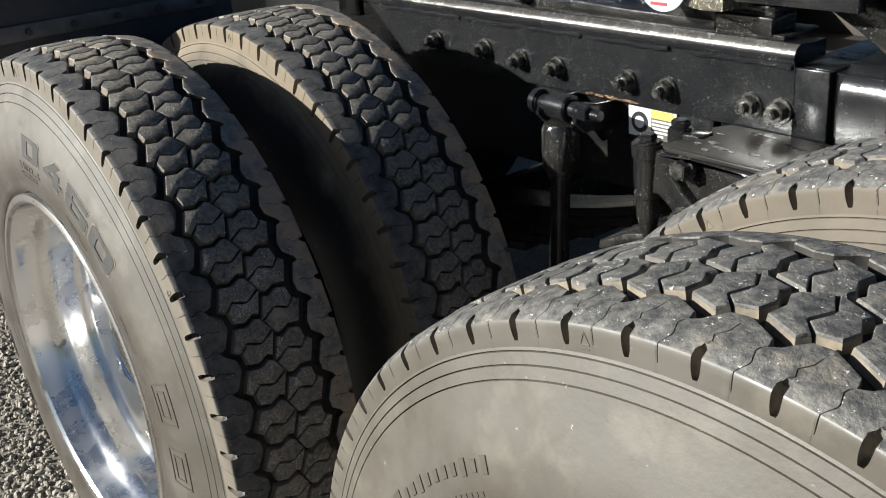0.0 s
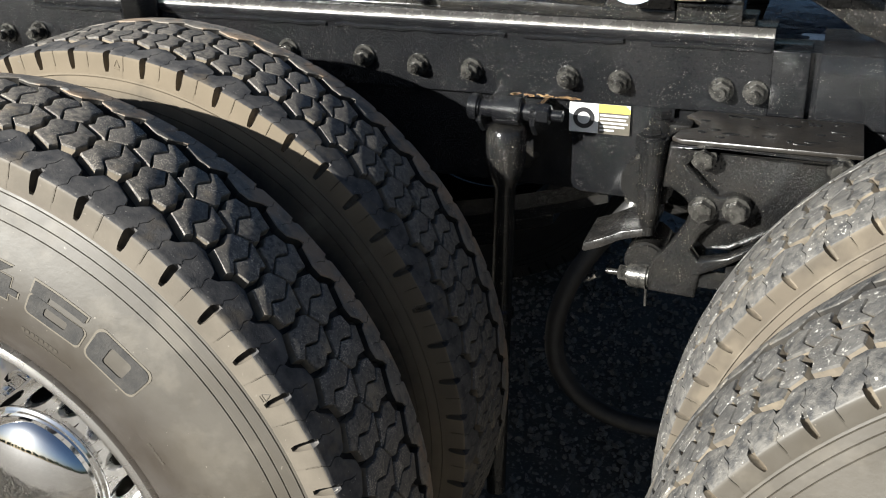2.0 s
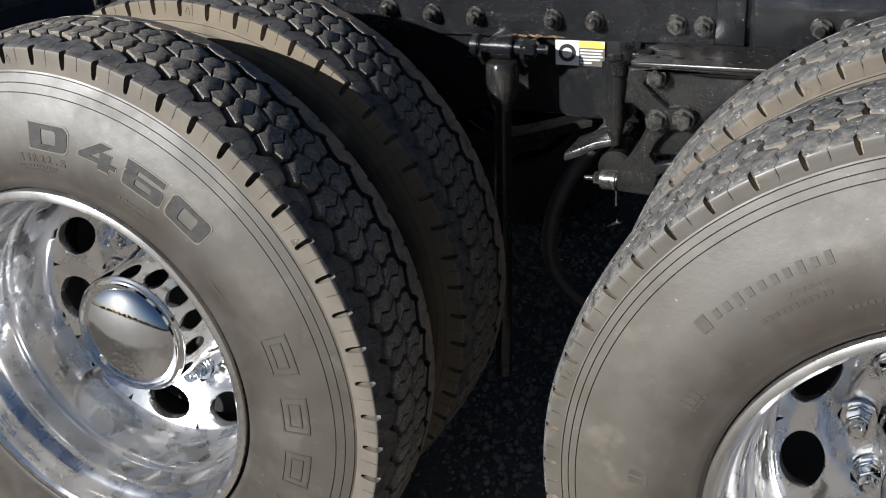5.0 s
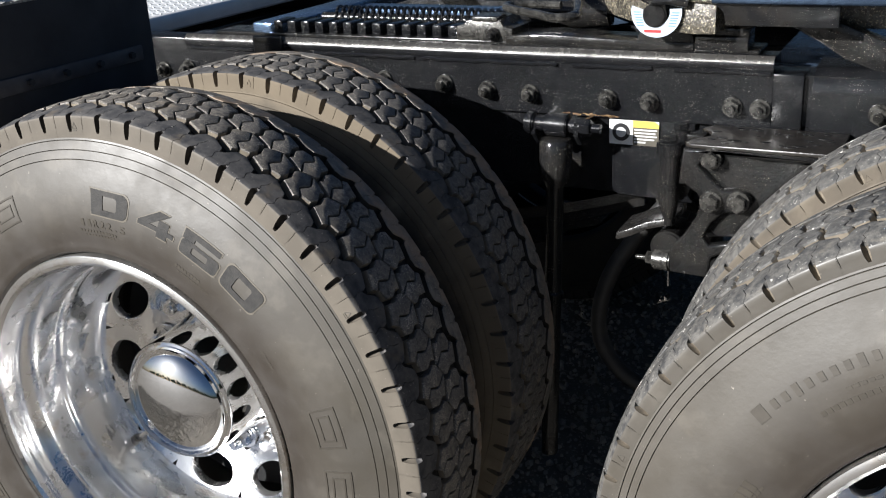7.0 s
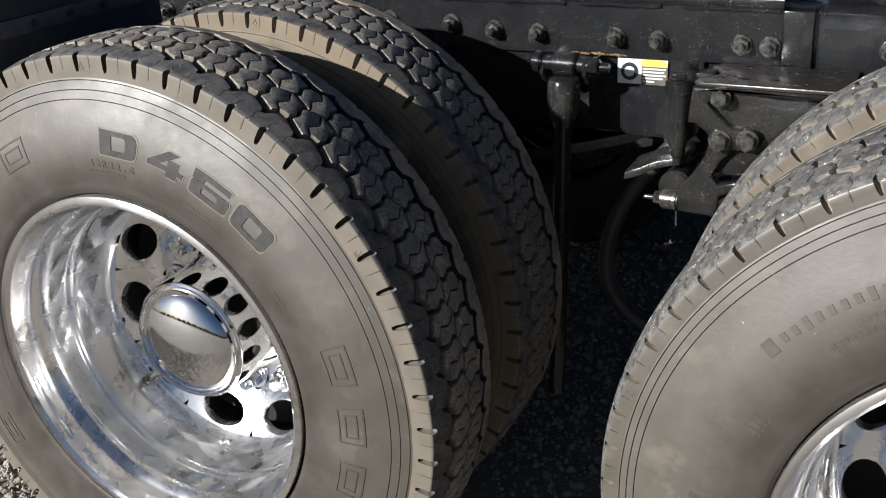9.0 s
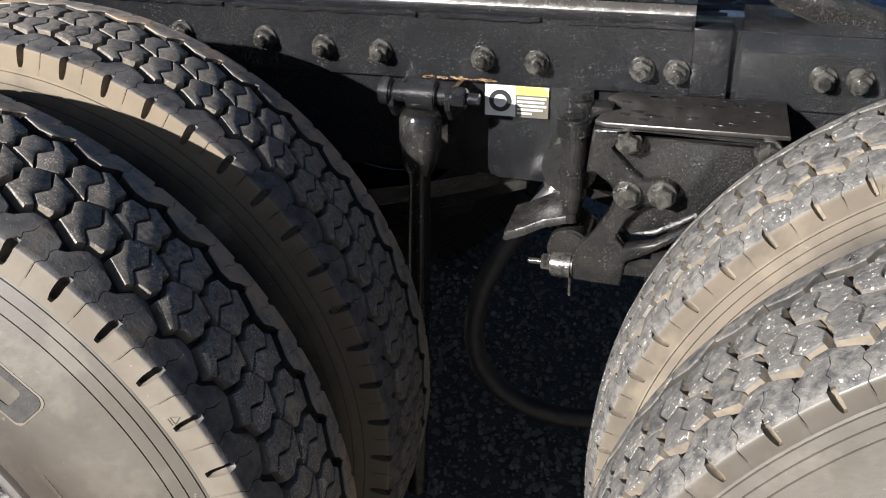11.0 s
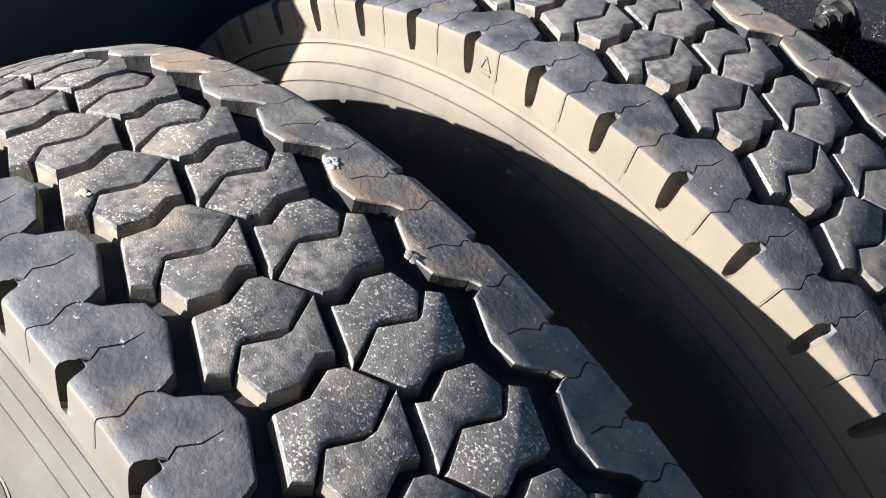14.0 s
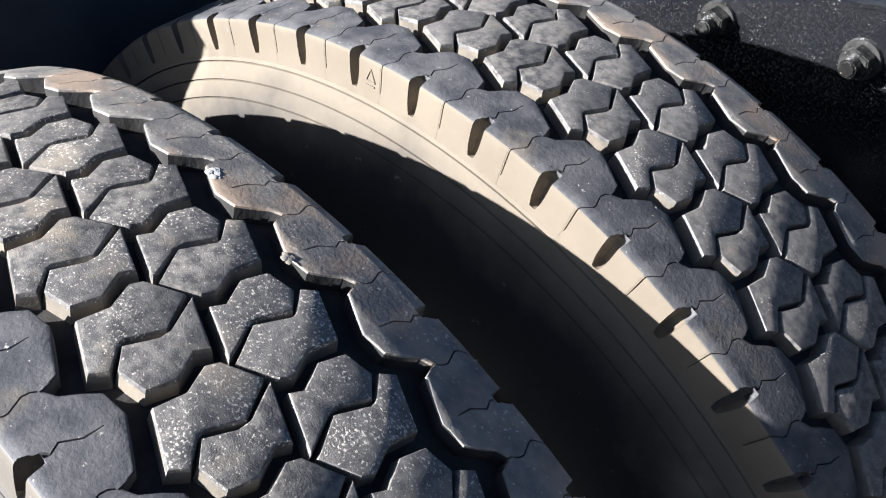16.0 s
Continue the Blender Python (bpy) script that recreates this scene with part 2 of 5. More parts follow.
M_DECK = material("bright_tread_plate", (0.86, 0.87, 0.88), 0.45, 0.3, second=(0.76, 0.77, 0.78), scale=8, rough_var=0.1)
# the blue of the reflected sky is put into the base colour
M_SKY_GREASE = material("sky_tinted_greased_plate", (0.17, 0.25, 0.39), 0.24, 0.8, second=(0.11, 0.16, 0.25), scale=10, bump=0.9, bump_scale=26, rough_var=0.08, spec=1.0, relief=0.004)
M_WHITE = material("white_sticker", (0.78, 0.78, 0.77), 0.4, second=(0.68, 0.68, 0.66), scale=40)
M_DISC = material("bluish_sticker", (0.58, 0.66, 0.74), 0.4, second=(0.50, 0.58, 0.67), scale=60)
M_YELLOW = material("yellow_sticker", (0.74, 0.55, 0.10), 0.4)
M_INK = material("black_ink", (0.02, 0.02, 0.022), 0.4)
M_BLUEINK = material("blue_ink", (0.16, 0.30, 0.55), 0.4)
M_RED = material("red_ink", (0.62, 0.05, 0.05), 0.4)
M_RUST = material("rust", (0.30, 0.19, 0.085), 0.8, second=(0.12, 0.06, 0.03), scale=80)
M_TRAY = material("dirty_dark_plate", (0.030, 0.026, 0.022), 0.7, second=(0.055, 0.042, 0.030), scale=9, bump=0.5, bump_scale=60)
M_HOSE = material("black_hose", (0.02, 0.02, 0.021), 0.5, second=(0.035, 0.033, 0.03), scale=30)
M_GRAVEL = material("gravel_ground", (0.190, 0.172, 0.146), 0.9, spec=0.2, second=(0.150, 0.136, 0.117), scale=14, speck=(0.36, 0.33, 0.28), speck_scale=110,
                    speck_at=0.58, bump=1.0, bump_scale=70, stain=(0.23, 0.205, 0.17), stain_scale=0.6)
M_STONE = material("stones", (0.36, 0.33, 0.28), 0.85, spec=0.12, second=(0.25, 0.230, 0.198), scale=55, speck=(0.45, 0.42, 0.38), speck_scale=140, speck_at=0.64)
M_CAB = material("pale_cab_paint", (0.56, 0.57, 0.59), 0.35, second=(0.50, 0.51, 0.53), scale=3, rough_var=0.08)
M_GREEN = material("green_coupling", (0.05, 0.30, 0.17), 0.5, second=(0.04, 0.22, 0.12), scale=30)
M_BARK = material("bark", (0.10, 0.08, 0.06), 0.9)
M_LEAF = material("needles", (0.035, 0.055, 0.025), 0.8, second=(0.055, 0.075, 0.035), scale=1.5)
M_SPLAT = material("dried_white_splat", (0.62, 0.60, 0.55), 0.8, second=(0.48, 0.45, 0.40), scale=180, spec=0.2)
M_TAN = material("pale_dirt", (0.42, 0.36, 0.28), 0.9, second=(0.36, 0.31, 0.24), scale=3)

# ---- building helpers ----
H = 0.515  # the axles' height over the ground; places below are told from the front axle's outer tyre
ORIGIN = {}


def thing(name, base, label, category, group="", kind=""):
    ob = new(name)
    ob.location = (base[0], base[1], base[2] + H)
    ORIGIN[ob.name] = Vector(base)
    return tagged(ob, label, category, group, kind)


def part(name, bm, mats, parent=None, label="", sharp=35, smooth=True):
    """Links a bmesh, built in the place's own measures, as one mesh object under a thing or a part."""
    me = bpy.data.meshes.new(name)
    at = ORIGIN[parent.name] if parent else Vector((0, 0, 0))
    bmesh.ops.translate(bm, verts=bm.verts, vec=-at if parent else Vector((0, 0, H)))
    bm.normal_update()
    bm.to_mesh(me)
    bm.free()
    for m in mats if isinstance(mats, (list, tuple)) else [mats]:
        me.materials.append(m)
    if smooth:
        me.polygons.foreach_set("use_smooth", [True] * len(me.polygons))
        me.set_sharp_from_angle(angle=radians(sharp))
    ob = new(name, me)
    if parent:
        ob.parent = parent
        ORIGIN[ob.name] = at.copy()
    if label:
        ob["label"] = label
    return ob


def box(bm, x0, x1, y0, y1, z0, z1, bevel=0.0, seg=2, mat=0):
    r = bmesh.ops.create_cube(bm, size=1.0)
    for v in r["verts"]:
        v.co = Vector((x0 + (v.co.x + 0.5) * (x1 - x0), y0 + (v.co.y + 0.5) * (y1 - y0), z0 + (v.co.z + 0.5) * (z1 - z0)))
    faces = {f for v in r["verts"] for f in v.link_faces}
    for f in faces:
        f.material_index = mat
    if bevel:
        es = list({e for v in r["verts"] for e in v.link_edges})
        bmesh.ops.bevel(bm, geom=es, offset=bevel, segments=seg, affect="EDGES", profile=0.5)
    return bm


def prism(bm, outline, lo, hi, axis="y", bevel=0.0, seg=2, mat=0):
    """A polygon of (a, b) pulled out along an axis: y takes (x, z), z takes (x, y), x takes (y, z)."""
    def at(a, b, c):
        return {"y": (a, c, b), "z": (a, b, c), "x": (c, a, b)}[axis]
    lower = [bm.verts.new(at(a, b, lo)) for a, b in outline]
    upper = [bm.verts.new(at(a, b, hi)) for a, b in outline]
    fs = [bm.faces.new(lower), bm.faces.new(upper[::-1])]
    k = len(outline)
    fs += [bm.faces.new((lower[i], upper[i], upper[(i + 1) % k], lower[(i + 1) % k])) for i in range(k)]
    for f in fs:
        f.material_index = mat
    bmesh.ops.recalc_face_normals(bm, faces=fs)
    if bevel:
        es = list({e for f in fs[:2] for e in f.edges})
        bmesh.ops.bevel(bm, geom=es, offset=bevel, segments=seg, affect="EDGES", profile=0.5)
    return bm


def rod(bm, p0, p1, r, r2=None, seg=20, mat=0, bevel=0.0):
    p0, p1 = Vector(p0), Vector(p1)
    d = p1 - p0
    res = bmesh.ops.create_cone(bm, cap_ends=True, segments=seg, radius1=r, radius2=r if r2 is None else r2, depth=d.length)
    m = Matrix.Translation((p0 + p1) / 2) @ d.to_track_quat("Z", "Y").to_matrix().to_4x4()
    bmesh.ops.transform(bm, matrix=m, verts=res["verts"])
    for f in {f for v in res["verts"] for f in v.link_faces}:
        f.material_index = mat
    if bevel:
        es = [e for e in {e for v in res["verts"] for e in v.link_edges} if any(len(f.verts) > 4 for f in e.link_faces)]
        bmesh.ops.bevel(bm, geom=es, offset=bevel, segments=2, affect="EDGES")
    return bm


def pipe(bm, pts, r, seg=10, mat=0, closed=False):
    """A round bar along a smooth line of points."""
    pts = [Vector(p) for p in pts]
    rings = []
    up = Vector((0.13, 0.31, 0.94))
    for i, p in enumerate(pts):
        a = pts[i - 1] if (i or closed) else p
        b = pts[(i + 1) % len(pts)] if (i + 1 < len(pts) or closed) else p
        t = (b - a).normalized()
        s = t.cross(up).normalized()
        w = s.cross(t).normalized()
        rings.append([bm.verts.new(p + r * (math.cos(2 * math.pi * k / seg) * s + math.sin(2 * math.pi * k / seg) * w)) for k in range(seg)])
    n = len(rings)
    for i in range(n if closed else n - 1):
        q, o = rings[i], rings[(i + 1) % n]
        for k in range(seg):
            f = bm.faces.new((q[k], q[(k + 1) % seg], o[(k + 1) % seg], o[k]))
            f.material_index = mat
    if not closed:
        bm.faces.new(rings[0][::-1]).material_index = mat
        bm.faces.new(rings[-1]).material_index = mat
    return bm


def spline(pts, per=6):
    """Points of a smooth line through the given ones."""
    p = [Vector(q) for q in pts]
    out = []
    for i in range(len(p) - 1):
        a, b, c, d = p[max(i - 1, 0)], p[i], p[i + 1], p[min(i + 2, len(p) - 1)]
        for k in range(per):
            t = k / per
            out.append(0.5 * (2 * b + (c - a) * t + (2 * a - 5 * b + 4 * c - d) * t * t + (3 * b - a - 3 * c + d) * t ** 3))
    return out + [p[-1]]


def revolve(bm, profile, seg, mat=0, closed=False):
    """Turns (y, r) round the axle."""
    rings = [[bm.verts.new((r * math.sin(2 * math.pi * k / seg), y, r * math.cos(2 * math.pi * k / seg))) for k in range(seg)] for y, r in profile]
    n = len(rings)
    for i in range(n if closed else n - 1):
        a, b = rings[i], rings[(i + 1) % n]
        for k in range(seg):
            f = bm.faces.new((a[k], a[(k + 1) % seg], b[(k + 1) % seg], b[k]))
            f.material_index = mat(i) if callable(mat) else mat
    return bm


def bolt(bm, x, y, z, r=0.014, stud=True, mat=0):
    """A hexagon nut on a washer with its stud's end, facing the kerb side, on the face at y."""
    rod(bm, (x, y + 0.002, z), (x, y - 0.004, z), r * 1.28, r * 1.2, seg=20, mat=mat)
    rod(bm, (x, y - 0.004, z), (x, y - 0.004 - r * 0.95, z), r, r * 0.96, seg=6, mat=mat, bevel=0.0012)
    if stud:
        rod(bm, (x, y - 0.004, z), (x, y - 0.004 - r * 1.75, z), r * 0.60, r * 0.54, seg=14, mat=mat, bevel=0.0015)
    return bm


# ---- tyres ----
PITCH = 360 / 58
YC = 0.0915  # half-way across the tread
HALF = 0.0985  # from there to the shoulder's edge
WIDE = 0.0105  # depth of the wide grooves
# each tyre's radius at the middle of its tread and at its shoulder's edge, how far the edge is worn round and over what width,
# its slots' length, where its side face ends, and the rings on its side wall
FRONT_RINGS, REAR_RINGS = (478.7, 465.2, 452.0), (486.6, 476.8, 466.6)
FRONT_OUTER = (0.5260, 0.5135, 0.0022, 0.007, 23.0, 482.0, FRONT_RINGS)
FRONT_INNER = (0.5170, 0.5100, 0.0024, 0.008, 23.0, 482.0, FRONT_RINGS)
REAR_OUTER = (0.5225, 0.5085, 0.0065, 0.019, 14.5, 489.5, REAR_RINGS)
REAR_INNER = (0.5270, 0.5110, 0.0055, 0.016, 16.0, 489.5, REAR_RINGS)


def crown(y, size=FRONT_OUTER):
    """The tread's radius at a place across it: nearly flat, then falling off to the shoulder with a round at its edge."""
    middle, side, drop, wide = size[:4]
    d = min(abs(y - YC), HALF)
    fall = 0.0012 * (min(d, 0.05) / 0.05) ** 2 + 0.19 * max(0.0, d - 0.05)
    edge = drop * max(0.0, (d - HALF + wide) / wide) ** 2
    return middle - fall * (middle - side - drop) / 0.01042 - edge


def on_tread(u, y, down=0.0, size=FRONT_OUTER):
    a, r = radians(u), crown(y, size) - down
    return Vector((r * math.sin(a), y, r * math.cos(a)))


# outlines of the upper blocks of the two middle rows: degrees round the tyre, millimetres across
BLOCK_OUTER = [(16.18, 47.2), (16.43, 63.2), (15.72, 77.0), (15.98, 83.5), (17.88, 94.0), (19.19, 75.2), (18.48, 57.4), (18.56, 54.4), (19.66, 43.4), (19.12, 36.0)]
BLOCK_INNER = [(19.21, 98.2), (19.55, 105.4), (18.71, 119.4), (19.08, 133.2), (20.74, 136.6), (21.80, 128.0), (21.18, 113.0), (21.22, 106.4), (22.34, 87.5)]


def turned(outline):
    return [(40.55 - u, 183 - y) for u, y in outline]


def inset(poly, d):
    """A polygon in millimetres moved inwards by d."""
    area = sum(poly[i - 1][0] * poly[i][1] - poly[i][0] * poly[i - 1][1] for i in range(len(poly)))
    s = 1 if area > 0 else -1
    out = []
    for i, p in enumerate(poly):
        a, b = Vector(poly[i - 1]), Vector(poly[(i + 1) % len(poly)])
        q = Vector(p)
        e1, e2 = (q - a).normalized(), (b - q).normalized()
        n1, n2 = Vector((-e1.y, e1.x)) * s, Vector((-e2.y, e2.x)) * s
        m = n1 + n2
        m = m / max(m.length_squared / 2, 0.35)
        out.append(tuple(q + m * d))
    return out


def block_mesh(name, outline, size):
    mm = 0.5225 * math.pi / 180 * 1000  # millimetres a degree
    flat = [(u * mm, y) for u, y in outline]
    cu = sum(u for u, _ in outline) / len(outline)
    bm = bmesh.new()
    rings = []
    for d, down in ((-1.5, 0.0115), (-0.35, 0.0028), (0.0, 0.0011), (0.4, 0.0003), (1.3, 0.0)):
        rings.append([bm.verts.new(on_tread(a / mm - cu, b / 1000, down, size)) for a, b in inset(flat, d)])
    k = len(outline)
    for i in range(4):
        for j in range(k):
            f = bm.faces.new((rings[i][j], rings[i][(j + 1) % k], rings[i + 1][(j + 1) % k], rings[i + 1][j]))
            f.material_index = 1 if i == 0 else 0
    bm.faces.new(rings[4])
    bmesh.ops.recalc_face_normals(bm, faces=bm.faces)
    me = bpy.data.meshes.new(name)
    bm.to_mesh(me)
    bm.free()
    me.materials.append(M_TREAD)
    me.materials.append(M_GROOVE)
    me.polygons.foreach_set("use_smooth", [True] * len(me.polygons))
    me.set_sharp_from_angle(angle=radians(30))
    return me, cu


def pick(table, v):
    return float(np.interp(v, [a for a, _ in table], [b for _, b in table]))


# the saw-toothed inner edge of a shoulder rib, and its two fine cuts
RIB_EDGE = [(12.25, 18.3), (12.90, 20.5), (13.35, 25.8), (13.93, 35.6), (15.68, 37.6), (16.45, 34.4), (17.70, 29.0), (18.32, 26.2), (18.40, 19.2), (18.457, 18.3)]
SIPE_A = [(-5.9, 11.68), (1.3, 12.35), (12.1, 11.86), (18.0, 12.30)]
SIPE_B = [(-4.9, 15.28), (0.4, 15.52), (10.5, 14.97), (18.7, 15.50), (28.2, 15.60)]
SLOT_U = 14.95


def rib_bmesh(size):
    """The outer shoulder rib of the tread with its face, scooped side slots and fine cuts: all 58 pitches."""
    bm = bmesh.new()
    top = [28.0, 18.7, 14.0, 10.5, 5.5, 2.6, 0.4, -1.2, -3.2, -5.0, -6.1]
    e = size[1] * 1000
    k = size[4] / 23
    face = [(-6.8, e - 1.0), (-7.0, e - 2.6), (-7.2, e - 6 * k), (-7.4, e - 11 * k), (-7.6, e - 15.5 * k), (-7.8, e - 19.5 * k), (-8.0, e - 23 * k), (-8.2, size[5] + 1.5), (-8.3, size[5])]
    scoop_top = {2.6: 0.0, 0.4: 0.30, -1.2: 0.62, -3.2: 0.9, -5.0: 1.0, -6.1: 1.0}
    scoop_face = [1.0, 1.0, 1.0, 0.97, 0.85, 0.5, 0.0, 0.0, 0.0]
    cut_face = [1.0, 1.0, 1.0, 0.8, 0.3, 0.0, 0.0, 0.0, 0.0]
    wide_slot = [o * (0.45 + 0.55 * k) for o in (-0.52, -0.46, -0.26, 0.0, 0.26, 0.46, 0.54)]
    fine_cut = [-0.45, -0.16, -0.055, 0.0, 0.055, 0.16, 0.45]
    deep = [0.0, 0.85, 1.0, 1.0, 0.92, 0.6, 0.0]
    cols = [("a", o) for o in (-0.16, -0.05, 0.0, 0.05, 0.16)] + [("ab", f) for f in (0.19, 0.33, 0.50, 0.75)] + [("b", i) for i in range(7)]
    cols += [("ba", f) for f in (0.30, 0.52, 0.735, 0.89, 0.955)]
    strip = []
    for kind, val in cols:
        def place(y, slot=0.0):
            a, b = pick(SIPE_A, y), pick(SIPE_B, y)
            if kind == "a":
                return a + val
            if kind == "b":
                return (b + fine_cut[val]) * (1 - slot) + (SLOT_U + wide_slot[val]) * slot
            left, right = (a, b + fine_cut[6] * (1 - slot)) if kind == "ab" else (b, a + PITCH)
            return left + (right - left) * val
        col = []
        ed = pick(RIB_EDGE, (place(28) - 12.25) % PITCH + 12.25)
        for i, (out, down) in enumerate(((1.3, WIDE + 0.001), (0.4, 0.0016), (-0.2, 0.0004), (-1.2, 0.0))):
            if i >= 1 and kind == "a" and val == 0.0:
                down += 0.005
            col.append(on_tread(place(ed), (ed + out) / 1000, down, size))
        for i, y in enumerate(top):
            y = min(y, ed - 1.8 - 0.4 * i)
            sc = scoop_top.get(top[i], 0.0)
            slot = min(1.0, max(0.0, (4.0 - y) / 5.0)) if kind in ("b", "ab") else 0.0
            if kind == "b" and top[i] <= 2.6:
                slot = 1.0
            down = 0.005 if kind == "a" and val == 0.0 else 0.0
            if kind == "b" and val == 3 and 0 < i < 5:
                down = 0.0045
            p = on_tread(place(y, slot), y / 1000, down, size)
            if kind == "b":
                k = deep[val] * sc * 0.0130
                p += Vector((0, 0.75 * k, 0)) - 0.66 * k * Vector((p.x, 0, p.z)).normalized()
            col.append(p)
        for j, (y, r) in enumerate(face):
            narrow = (1.0, 1.0, 1.0, 0.96, 0.88, 0.72, 0.5, 0.5, 0.5)[j]
            u = place(-6.0, 1.0)
            if kind == "b":
                u = SLOT_U + wide_slot[val] * narrow
            k = deep[val] * scoop_face[j] * 0.0130 if kind == "b" else 0.0
            y_in = 0.75 * k + (0.004 * cut_face[j] if kind == "a" and val == 0.0 else 0.0)
            a, rr = radians(u), r / 1000 - 0.66 * k
            col.append(Vector((rr * math.sin(a), y / 1000 + y_in, rr * math.cos(a))))
        strip.append(col)
    rows = len(strip[0])
    first_face = 4 + len(top)
    grid = []
    for p in range(58):
        turn = Matrix.Rotation(radians(p * PITCH), 3, "Y")
        for col in strip:
            grid.append([bm.verts.new(turn @ c) for c in col])
    n = len(grid)
    ncol = len(strip)
    for i in range(n):
        a, b = grid[i], grid[(i + 1) % n]
        kind, val = cols[i % ncol]
        in_slot = kind == "b" and val < 6
        for k in range(rows - 1):
            f = bm.faces.new((a[k], a[k + 1], b[k + 1], b[k]))
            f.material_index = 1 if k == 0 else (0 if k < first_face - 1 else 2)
            # the slot's inner shade is coloured in here
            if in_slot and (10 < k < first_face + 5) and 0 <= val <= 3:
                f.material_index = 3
    bmesh.ops.recalc_face_normals(bm, faces=bm.faces)
    return bm


LOWER_SIDE = [(-22, 437), (-28, 418), (-32, 400), (-34.4, 382), (-35, 364), (-33.4, 346), (-31, 332), (-30, 322), (-29.6, 316), (-27.5, 311.5), (-20, 307), (0, 302)]


def side_profile(size):
    """The side wall from the shoulder to the bead (out, radius), with three fine ring grooves."""
    out = [(-8.3, size[5])]
    for ring in size[6]:
        y = -8.3 - (size[5] - ring) * 13.7 / (size[5] - 437)
        out += [(y, ring + 0.7), (y + 3.6, ring), (y - 0.3, ring - 0.7)]
    return out + LOWER_SIDE


def side_y(r):
    """How far out the sidewall stands at a radius."""
    t = sorted((b / 1000, a / 1000) for a, b in LOWER_SIDE + [(-8.3, 482)])
    return float(np.interp(r, [q[0] for q in t], [q[1] for q in t]))


def carcass_bmesh(size):
    bm = bmesh.new()
    outer = [(a / 1000, b / 1000) for a, b in side_profile(size)]
    inner = [(2 * YC + 0.003 - a, b) for a, b in outer]
    revolve(bm, outer[::-1], 232, mat=0)
    revolve(bm, inner, 232, mat=0)
    across = [0.010 + i * (2 * YC - 0.020) / 8 for i in range(9)]
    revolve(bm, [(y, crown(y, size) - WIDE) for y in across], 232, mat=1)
    bmesh.ops.recalc_face_normals(bm, faces=bm.faces)
    return bm


def shared(name, bm, mats, sharp=40):
    me = bpy.data.meshes.new(name)
    bm.to_mesh(me)
    bm.free()
    for m in mats:
        me.materials.append(m)
    me.polygons.foreach_set("use_smooth", [True] * len(me.polygons))
    me.set_sharp_from_angle(angle=radians(sharp))
    return me


def tread_meshes(size):
    """The two shoulder ribs, the carcass and the four kinds of block of a tyre."""
    outer = rib_bmesh(size)
    inner = outer.copy()
    bmesh.ops.transform(inner, matrix=Matrix.Rotation(radians(40.55), 4, "Y") @ Matrix.Translation((0, 2 * YC + 0.003, 0)) @ Matrix.Rotation(radians(180), 4, "Z"), verts=inner.verts)
    for b in (outer, inner):
        b.normal_update()
    blocks = [block_mesh("tread_block", o, size) for o in (BLOCK_OUTER, turned(BLOCK_INNER), BLOCK_INNER, turned(BLOCK_OUTER))]
    return (shared("shoulder_rib", outer, [M_RIB, M_GROOVE, M_SIDE, M_SHADED_RECESS]), shared("shoulder_rib", inner, [M_TANRIB, M_SHADED_RECESS, M_SIDE, M_SHADED_RECESS]),
            shared("carcass", carcass_bmesh(size), [M_SIDE, M_SHADED_RECESS], 32), blocks)


TREADS = {size: tread_meshes(size) for size in (FRONT_OUTER, FRONT_INNER, REAR_OUTER, REAR_INNER)}
FULL_TREAD = TREADS[FRONT_OUTER]


def tyre(x, y, phase, label, size, top=None, dust=None):
    """A drive tyre; y is the place of its kerb-side shoulder face, phase the turn of its pattern in degrees."""
    w = new("wheel_assembly")
    w.matrix_world = pose(x, y, H, 0, 0, 0)
    tagged(w, label, "truck wheel", "drive axle wheels")
    ORIGIN[w.name] = Vector((0, 0, 0))
    rib, rib_in, carcass, blocks = TREADS[size]
    t = new("tyre", carcass)
    t.parent = w
    t.rotation_euler = (0, radians(phase), 0)
    made = []
    for me in (rib, rib_in):
        o = new("shoulder_rib", me)
        o.parent = t
        made.append(o)
    for me, cu in blocks:
        for k in range(58):
            o = new("tread_block", me)
            o.parent = t
            o.rotation_euler = (0, radians(cu + k * PITCH), 0)
            made.append(o)
    if top:
        for o in made if top == M_PALE else made[2:]:
            o.material_slots[0].link = "OBJECT"
            o.material_slots[0].material = top
        made[0].material_slots[3].link = "OBJECT"
        made[0].material_slots[3].material = M_GROOVE
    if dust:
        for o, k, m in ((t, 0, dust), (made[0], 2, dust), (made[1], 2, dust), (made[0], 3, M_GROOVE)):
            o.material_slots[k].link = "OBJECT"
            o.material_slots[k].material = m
    return w, t, made


def bent(bm, a_mid, r_mid, rise, yshift=0.0):
    """Bends a flat mesh (x along, y up, z out) round the axle onto the sidewall."""
    for v in bm.verts:
        r = r_mid + v.co.y
        a = radians(a_mid) + v.co.x / r_mid
        v.co = Vector((r * math.sin(a), side_y(r) - rise * (1 if v.co.z > 1e-6 else -1.0), r * math.cos(a)))


